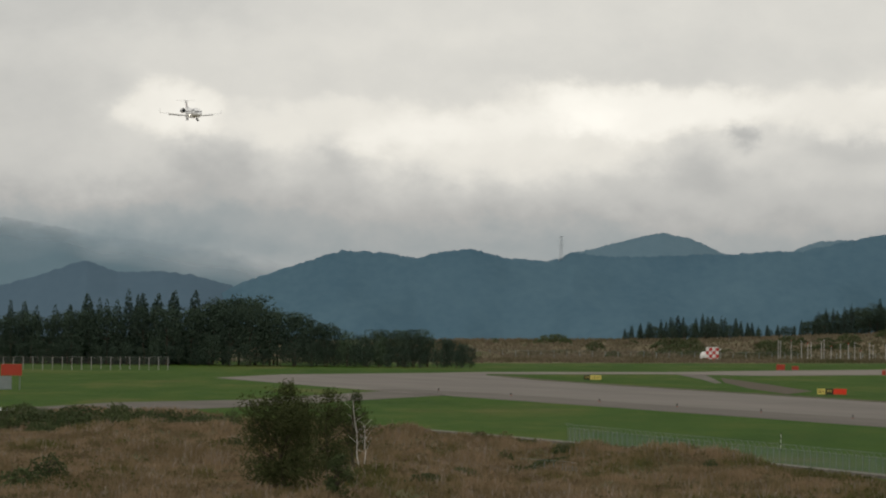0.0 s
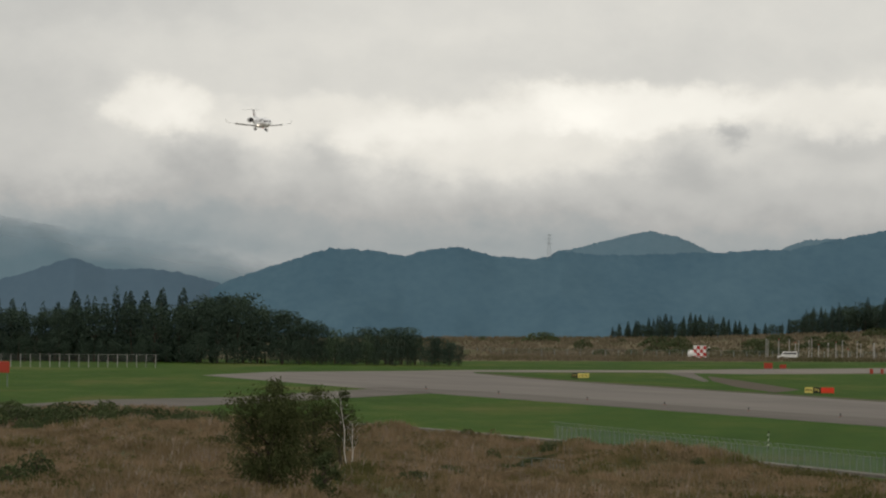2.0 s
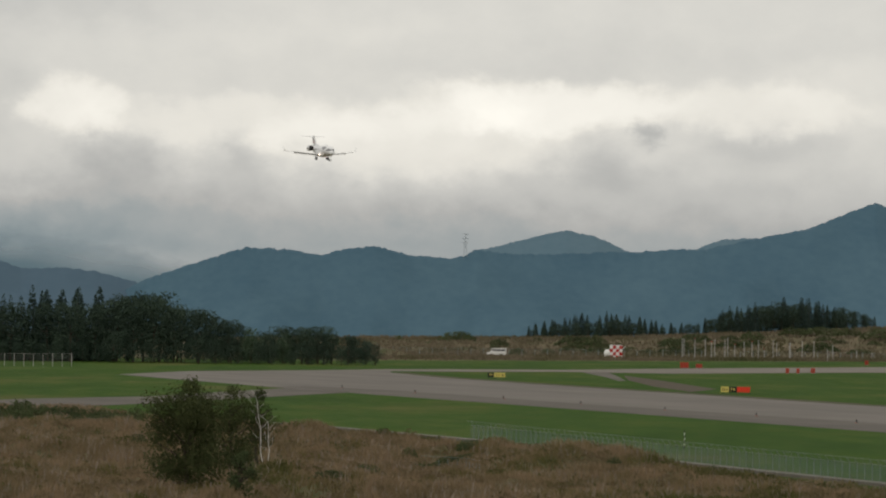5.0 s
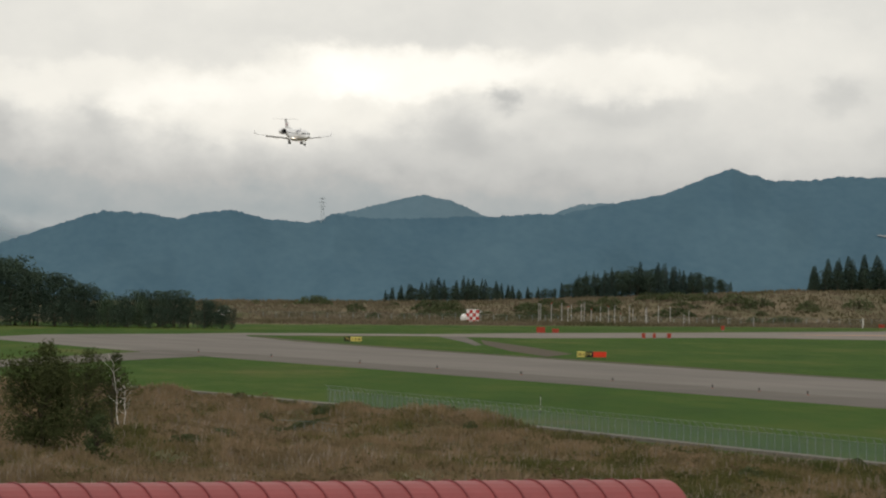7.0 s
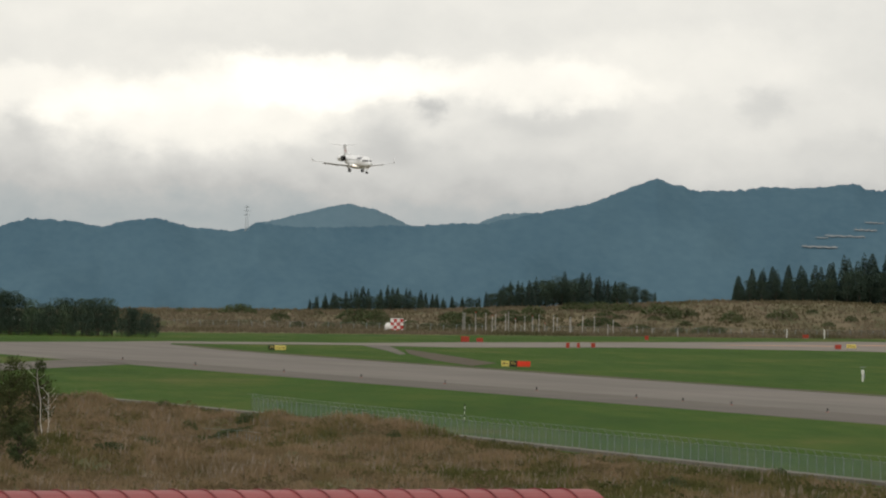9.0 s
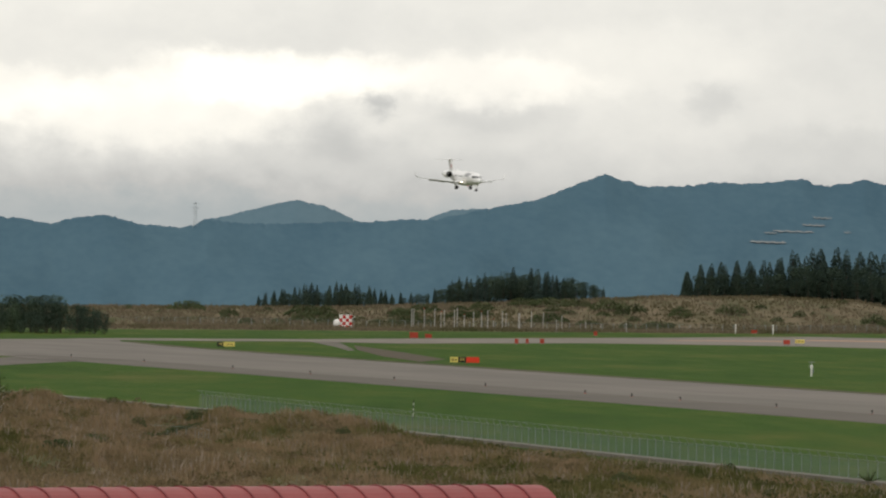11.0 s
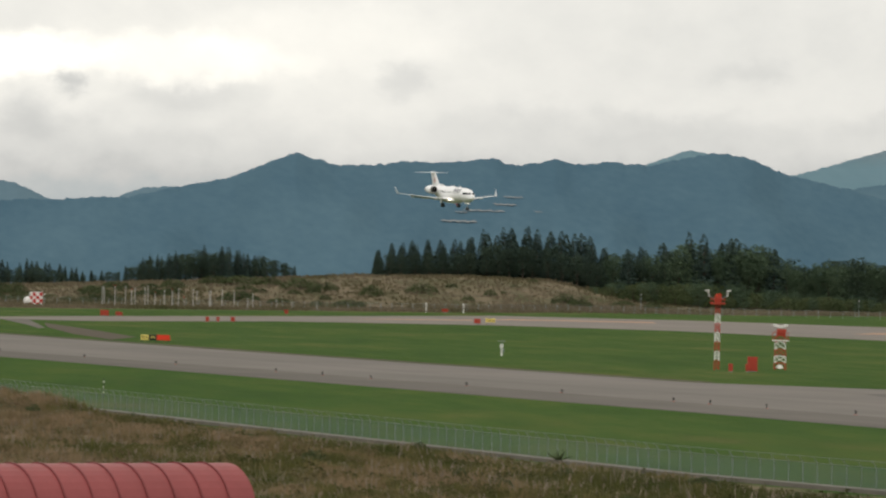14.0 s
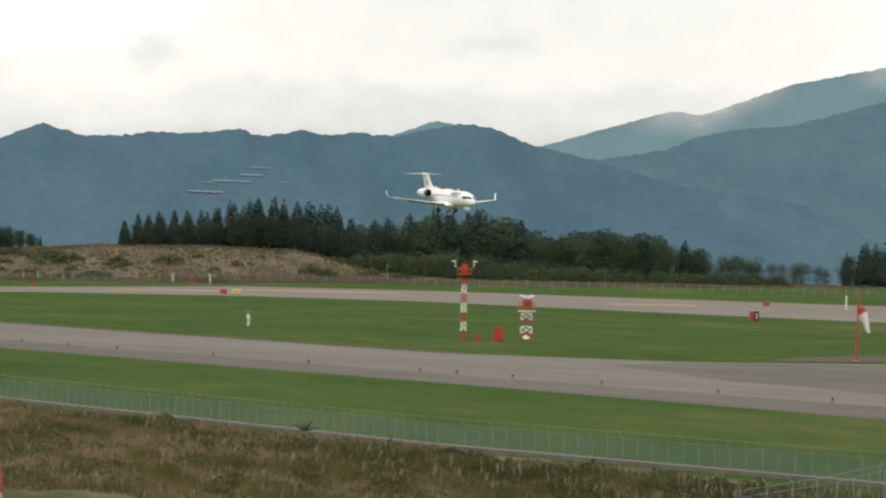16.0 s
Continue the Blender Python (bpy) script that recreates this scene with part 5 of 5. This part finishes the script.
def checkered_hut(x, y):
    ob = thing("checkered_hut", facing(x, y), "small hut in red and white checks with a white tank", "hut")
    body = part("body", box(0, 0.6, 1.55, 2.9, 2.4, 3.0, 0.03), M["white_paint"], ob)
    for i in range(4):
        for j in range(4):
            mat = M["check_red"] if (i + j) % 2 == 0 else M["white_paint"]
            part("panel", box(-1.09 + i * 0.727, -0.62, 0.42 + j * 0.75, 0.715, 0.05, 0.735, 0.006), mat, body)
    tank = part("tank", loft([ring(x, r, 1.15, 16) for x, r in ((-2.75, 0.2), (-2.6, 0.65), (-2.2, 0.98), (-1.7, 1.02), (-1.35, 0.9))]), M["white_paint"], ob, "white rounded tank", True)
    for k in (-2.3, -1.7):
        part("cradle", box(k, 0, 0.2, 0.2, 1.2, 0.5, 0.02), M["concrete"], tank)
    part("antenna", rod((1.5, 0.2, 2.4), (2.1, 0.2, 2.8), 0.09), M["white_paint"], ob)
    part("roof", box(0, 0.6, 3.1, 3.0, 2.5, 0.12, 0.02), M["white_paint"], ob)


checkered_hut(61.0, 1367)


def light_post(x, y, h, head):
    ob = thing("light_post", facing(x, y), "pale slender approach light post" + (" with a red head" if head else ""), "post", "approach light posts")
    part("pole", rod((0, 0, -0.1), (0, 0, h), 0.10, 0.08, 8), M["pale_post"], ob)
    part("base", box(0, 0, 0.08, 0.6, 0.6, 0.3, 0.03), M["concrete"], ob)
    part("head", box(0, 0, h, 0.30, 0.25, 0.2, 0.04), M["red_paint"] if head else M["pale_post"], ob)


rng = np.random.default_rng(71)
for x, h in ((76.6, 4.6), (78.0, 4.4), (79.4, 4.8), (82.4, 4.6), (84.0, 4.0), (85.2, 4.3), (86.5, 4.5), (88.4, 4.8), (91.4, 3.9), (92.6, 4.2), (94.2, 4.4), (98.4, 4.2), (99.9, 3.7), (101.5, 4.0), (102.8, 3.8), (104.5, 4.4), (107.4, 4.2), (109.5, 2.6), (112.0, 3.4), (90.0, 3.4), (97.0, 2.4), (117.5, 2.2), (120.5, 1.8), (126.8, 2.0)):
    light_post(x, 1384 + float(rng.uniform(-14, 20)), h, rng.uniform() < 0.2)
for x, y in ((153.5, 1402), (162.5, 1404), (256.5, 1145)):
    ob = thing("marker_post", facing(x, y, float(ground_height(x, y))), "white marker post in the grass", "post", "white marker posts")
    part("pole", rod((0, 0, -0.1), (0, 0, 2.1 if y > 1200 else 2.6), 0.14, 0.12, 8), M["white_paint"], ob)
    part("cap", rod((0, 0, 2.0 if y > 1200 else 2.5), (0, 0, 2.2 if y > 1200 else 2.7), 0.17, 0.1, 8), M["white_paint"], ob)
for az in (8.28, 10.34):
    x, y, _ = place(az, 1478)
    ob = thing("lamp_pole", facing(x, y, float(ground_height(x, y))), "thin grey lamp pole behind the far fence", "pole", "lamp poles")
    part("pole", rod((0, 0, -0.2), (0, 0, 4.2), 0.09, 0.06, 8), M["galvanised"], ob)
    part("lamp_head", box(0, -0.1, 4.25, 0.4, 0.5, 0.16, 0.04), M["pale_post"], ob)
cabinet(158, 1403, 1.4, 0.8, 0.7, M["red_paint"], RED_BOX)
cabinet(246, 1170, 1.2, 0.8, 0.8, M["red_paint"], RED_BOX)


def striped_pole(x, y):
    ob = thing("striped_pole", facing(x, y), "thin black and white striped marker pole", "pole")
    for i in range(7):
        part("band", rod((0, 0, i * 0.24), (0, 0, i * 0.24 + 0.24), 0.034, 0.034, 8), M["white_paint"] if i % 2 else M["dark_metal"], ob)


striped_pole(31.6, 563)


def equipment_stand(x, y):
    ob = thing("equipment_stand", facing(x, y), "red-orange panel on a grey equipment cabinet", "equipment box")
    part("body", box(-0.6, 0, 1.0, 1.9, 1.2, 1.9, 0.04), M["galvanised"], ob)
    part("panel", box(0.3, 0, 2.85, 3.0, 0.7, 1.6, 0.05), M["red_paint"], ob, "red-orange panel")
    for k in (-0.9, 1.5):
        part("leg", rod((k, 0.2, -0.05), (k, 0.2, 2.2), 0.06), M["galvanised"], ob)


equipment_stand(-62.0, 866)


def edge_light(x, y):
    ob = thing("edge_light", facing(x, y), "small dark taxiway edge light on the shoulder", "light", "taxiway edge lights")
    part("stem", rod((0, 0, -0.02), (0, 0, 0.28), 0.05, 0.045, 8), M["dark_metal"], ob)
    bm = bmesh.new()
    bmesh.ops.create_uvsphere(bm, u_segments=10, v_segments=6, radius=0.10, matrix=Matrix.Translation((0, 0, 0.34)))
    part("lens", bm, M["dark_metal"], ob)
    part("base", rod((0, 0, -0.02), (0, 0, 0.06), 0.2, 0.18, 10), M["red_paint"], ob)


for s in (0.03, 0.12, 0.22, 0.30, 0.38, 0.46, 0.54, 0.575, 0.61, 0.675, 0.735, 0.80, 0.82, 0.85, 0.895, 0.95, 1.0):
    edge_light(-4 + 115 * s, 906 - 406 * s)


def pylon(az, r, h):
    x, y, _ = place(az, r)
    z = EYE + r * math.tan(radians(0.33))
    ob = thing("power_pylon", facing(x, y, z), "distant grey lattice power pylon on a ridge", "pylon")
    bm = bmesh.new()
    for s in (1, -1):
        for k in (1, -1):
            rod((s * 1.5, k * 1.5, -3), (s * 0.35, k * 0.35, h), 0.17, 0.12, 4, bm)
    for i in range(8):
        za, zb = h * i / 8, h * (i + 1) / 8
        wa, wb = 1.5 - 1.15 * i / 8, 1.5 - 1.15 * (i + 1) / 8
        rod((-wa, -wa, za), (wb, -wb, zb), 0.09, 0.09, 4, bm), rod((wa, -wa, za), (-wb, -wb, zb), 0.12, 0.12, 4, bm)
    part("tower", bm, M["pylon"], ob)
    for zz, w in ((h * 0.95, 1.9), (h * 0.8, 2.4), (h * 0.65, 2.2)):
        part("cross_arm", box(0, 0, zz, 2 * w, 0.3, 0.3), M["pylon"], ob)


# distance haze is put into the steel as a paler colour
M["pylon"] = painted("hazy_steel", (0.44, 0.47, 0.48), 0.8, 0, 0.1)
pylon(1.115, 3890, 17.5)

# pale cleared terraces on the mountain side, placed to fit the camera's view: bearings, elevation
M["terrace"] = painted("bare_terrace", (0.25, 0.27, 0.28), 0.95, 0, 0.3, 0.05, False)
tree = BVHTree.FromPolygons([v.co.copy() for v in RANGE.data.vertices], [tuple(f.vertices) for f in RANGE.data.polygons])
for a0, a1, e, tall in ((6.37, 6.71, 0.30, 0.012), (6.58, 6.97, 0.405, 0.009), (6.50, 6.62, 0.385, 0.007), (6.86, 7.08, 0.465, 0.009), (6.96, 7.14, 0.535, 0.007), (7.25, 7.32, 0.40, 0.006)):
    verts, n = [], 12
    for i in range(n + 1):
        a = a0 + (a1 - a0) * i / n
        w = 0.6 * tall * (1 if 0 < i < n else 0.4) * (1 + 0.35 * math.sin(i * 2.3 + a0 * 9))
        for q in (e + w, e - w):
            q += -0.02 * (a - a0) + 0.004 * math.sin(i * 1.9)
            way = Vector((math.sin(radians(a)), math.cos(radians(a)), math.tan(radians(q)))).normalized()
            hit = tree.ray_cast(Vector((0, 0, EYE)), way)[0]
            verts.append(hit + Vector((0, -1.2, 0.4)))
    faces = [(2 * i, 2 * i + 1, 2 * i + 3, 2 * i + 2) for i in range(n)]
    tagged(part("hillside_terrace", (verts, faces), M["terrace"]), "pale bare terrace strip lying on a mountain side", "terrace", kind="structure")


# ================= fences =================
def wire_material(name, col, cover):
    """Fine wire netting: too fine to see as single wires, it lets most light through."""
    m, nt, b = material(name, 0.6)
    b.inputs["Base Color"].default_value = (*col, 1)
    tr = nt.nodes.new("ShaderNodeBsdfTransparent")
    mx = nt.nodes.new("ShaderNodeMixShader")
    n = noise_of(nt, coords(nt), 0.4, 3)
    mp = nt.nodes.new("ShaderNodeMapRange")
    for i, val in ((1, 0.3), (2, 0.7), (3, cover * 0.8), (4, cover * 1.2)):
        mp.inputs[i].default_value = val
    nt.links.new(n, mp.inputs[0])
    nt.links.new(mp.outputs[0], mx.inputs[0])
    nt.links.new(tr.outputs[0], mx.inputs[1]), nt.links.new(b.outputs[0], mx.inputs[2])
    nt.links.new(mx.outputs[0], nt.nodes["Material Output"].inputs[0])
    return m


M["netting"] = wire_material("wire_netting", (0.15, 0.205, 0.21), 0.25)
M["thin_netting"] = wire_material("thin_wire_netting", (0.2, 0.2, 0.18), 0.05)
M["far_netting"] = wire_material("far_wire_netting", (0.20, 0.20, 0.18), 0.11)


def fence(name, line, spacing, h, arm, mat, post_r, net, label, top_gap=0.0):
    """A netting fence along a line on the plan; every post is a part."""
    ob = thing(name, pose(0, 0, 0), label, "fence")
    pts = [Vector((x, y, 0)) for x, y in line]
    lens = [(b - a).length for a, b in zip(pts, pts[1:])]
    bm = rod((0, 0, -0.1), (0, 0, h - arm), post_r, post_r, 6)
    if arm:
        rod((0, 0, h - arm), (-arm * 0.75, -arm * 0.3, h), post_r * 0.9, post_r * 0.8, 6, bm)
    me = bpy.data.meshes.new("post")
    bm.to_mesh(me)
    bm.free()
    me.materials.append(mat)
    d = 0.0
    total = sum(lens)
    while d <= total:
        k, rest = 0, d
        while k < len(lens) - 1 and rest > lens[k]:
            rest -= lens[k]
            k += 1
        p = pts[k].lerp(pts[k + 1], min(1, rest / lens[k]))
        po = part("post", me, mat, ob)
        po.location = (p.x, p.y, float(ground_height(p.x, p.y)))
        d += spacing
    for a, b in zip(pts, pts[1:]):
        n = max(1, int((b - a).length / 12))
        for i in range(n):
            p, q = a.lerp(b, i / n), a.lerp(b, (i + 1) / n)
            zp, zq = float(ground_height(p.x, p.y)), float(ground_height(q.x, q.y))
            side = (q - p).normalized().cross(Vector((0, 0, 1))) * 0.012
            v = [(*(p + s * side).xy, zp + z) for s in (1, -1) for z in (0.04, h - arm)] + [(*(q + s * side).xy, zq + z) for s in (1, -1) for z in (0.04, h - arm)]
            part("netting", ([v[0], v[1], v[5], v[4]], [(0, 1, 2, 3)]), net, ob)
        bm = bmesh.new()
        for z in (h - arm,) + ((h - 0.03,) if arm else ()):
            off = Vector((-arm * 0.7, -arm * 0.28, 0)) if z > h - arm + 0.01 else Vector((0, 0, 0))
            rod(a + off + Vector((0, 0, z)), b + off + Vector((0, 0, z)), 0.012, 0.012, 4, bm)
        part("rail", bm, mat, ob)
    return ob


FENCE = [(84, 300), (77, 333), (59, 383), (38.5, 466), (25, 523), (12, 580)]
fence("perimeter_fence", FENCE, 1.8, 1.95, 0.42, M["galvanised"], 0.023, M["netting"], "grey wire netting fence with outward leaning post tops")
fence("boundary_fence", [(-118, 1082), (-79, 1092), (-50, 1110)], 2.0, 2.3, 0.0, M["pale_post"], 0.06, M["far_netting"], "pale post and wire fence before a dark wood")
fence("far_fence", [(2, 1385), (60, 1395), (110, 1398), (165, 1425), (235, 1450), (300, 1430), (330, 1400)], 3.0, 1.8, 0.0, M["galvanised"], 0.06, M["far_netting"], "low grey wire fence below the far rise")
fence("field_fence", [(6, 480), (9.5, 474), (10.5, 468)], 1.4, 1.2, 0.0, M["galvanised"], 0.022, M["thin_netting"], "short grey fence in dry grass")

fence("side_fence", [(58, 281), (66, 298), (75, 321), (77, 331)], 5.5, 1.9, 0.35, M["galvanised"], 0.03, M["thin_netting"], "pale leaning fence posts with thin wire")


def yucca(x, y):
    rng = np.random.default_rng(81)
    ob = thing("yucca", pose(x, y, 0.2), "dark green spiky plant at the fence foot", "plant")
    for i in range(26):
        a, up, ln = rng.uniform(0, 6.28), rng.uniform(0.3, 1.35), rng.uniform(0.7, 1.05)
        d = Vector((math.cos(a) * math.cos(up), math.sin(a) * math.cos(up), math.sin(up)))
        part("leaf", rod((0, 0, 0), d * ln, 0.06, 0.006, 5), M["shrub"], ob)


yucca(53.2, 402)

# concrete strip along the fence foot
k = 0
for (xa, ya), (xb, yb) in zip(FENCE + [(4.5, 606)], (FENCE + [(4.5, 606), (-6, 640)])[1:]):
    d = Vector((xb - xa, yb - ya, 0)).normalized()
    s = d.cross(Vector((0, 0, 1))) * 0.75
    off = Vector((-0.5, -0.2, 0))
    bm = bmesh.new()
    v = [bm.verts.new((x + sx * s.x + off.x, y + sx * s.y + off.y, z)) for x, y in ((xa, ya), (xb, yb)) for sx in (1, -1) for z in (-0.3, 0.26)]
    for f in ((0, 1, 3, 2), (4, 6, 7, 5), (1, 5, 7, 3), (0, 4, 5, 1), (2, 3, 7, 6)):
        bm.faces.new([v[i] for i in f])
    bmesh.ops.recalc_face_normals(bm, faces=bm.faces)
    tagged(part("fence_kerb", bm, M["kerb"]), "grey concrete strip under the fence", "kerb", kind="structure")


# ================= red vaulted walkway =================
def walkway():
    end, axis = Vector((15.35, 199.5, 0)), Vector((-0.875, -0.485, 0))
    R, crest_z, length, n = 1.85, 6.9, 62.0, 20
    ob = thing("covered_walkway", Matrix.Translation(end) @ Matrix(((axis.x, -axis.y, 0, 0), (axis.y, axis.x, 0, 0), (0, 0, 1, 0), (0, 0, 0, 1))), "covered walkway with a red ribbed barrel roof", "walkway")
    zc = crest_z - R
    pitch = 1.05
    for i in range(int(length / pitch)):
        x0, x1 = i * pitch, (i + 1) * pitch - 0.012
        prof = [(R * math.cos(math.pi * j / n), zc + R * math.sin(math.pi * j / n)) for j in range(n + 1)]
        inner = [(0.94 * y, zc + (z - zc) * 0.94) for y, z in prof][::-1]
        loop = prof + inner
        g = loft([[(x, y, z) for y, z in loop] for x in (x0, x1)])
        panel = part("roof_panel", g, M["roof_red"], ob, smooth=False)
        loop = [((R + 0.045) * math.cos(math.pi * j / n), zc + (R + 0.045) * math.sin(math.pi * j / n)) for j in range(n + 1)] + [(R * 0.99 * math.cos(math.pi * j / n), zc + R * 0.99 * math.sin(math.pi * j / n)) for j in range(n, -1, -1)]
        part("rib", loft([[(x, y, z) for y, z in loop] for x in (x1 - 0.026, x1 + 0.026)]), M["roof_rib"], ob)
    cap = [(R * math.cos(math.pi * j / n), zc + R * math.sin(math.pi * j / n)) for j in range(n + 1)]
    part("end_wall", loft([[(x, 0.99 * y, z) for y, z in cap] for x in (0.02, 0.1)]), M["roof_red"], ob)
    for s in (1, -1):
        part("side_wall", box(length / 2, s * (R - 0.15), zc / 2, length, 0.15, zc), M["wall"], ob)
    part("front_wall", box(0.1, 0, zc / 2, 0.15, 2 * R - 0.5, zc), M["wall"], ob)


walkway()


# ================= what moves =================
def motions():
    path = [(0, -81.4, 1956.7, 72.7), (1, -66.9, 1898.7, 69.6), (2, -52.1, 1840.8, 65.8), (3, -37.2, 1782.8, 61.6), (4, -22.2, 1724.9, 57.4), (5, -7.0, 1666.9, 53.3), (6, 8.2, 1609.0, 49.5), (7, 23.5, 1551.0, 45.9),
            (8, 38.8, 1493.1, 42.7), (9, 54.1, 1435.1, 39.7), (10, 69.4, 1377.2, 36.8), (11, 84.7, 1319.2, 33.9), (12, 99.9, 1261.3, 31.1), (13, 115.1, 1203.3, 28.2), (14, 130.3, 1145.4, 25.2), (15, 145.4, 1087.4, 22.2), (16, 160.6, 1029.5, 19.3)]
    walk(AIRLINER, [(t, pose(x, y, z, 0, 2.0, -75.3)) for t, x, y, z in path])
    rows = []
    for t, az in ((0, 4.70), (1, 4.04), (2, 3.38), (3, 2.72), (4, 2.05), (5, 1.42), (6, 0.795), (6.5, 0.527), (7, 0.18), (8, -0.44), (12, -2.9), (16, -5.4)):
        x, y, _ = place(az, 1388)
        rows.append((t, pose(x, y, float(ground_height(x, y)), 0, 0, 180)))
    walk(VAN, rows)


motions()
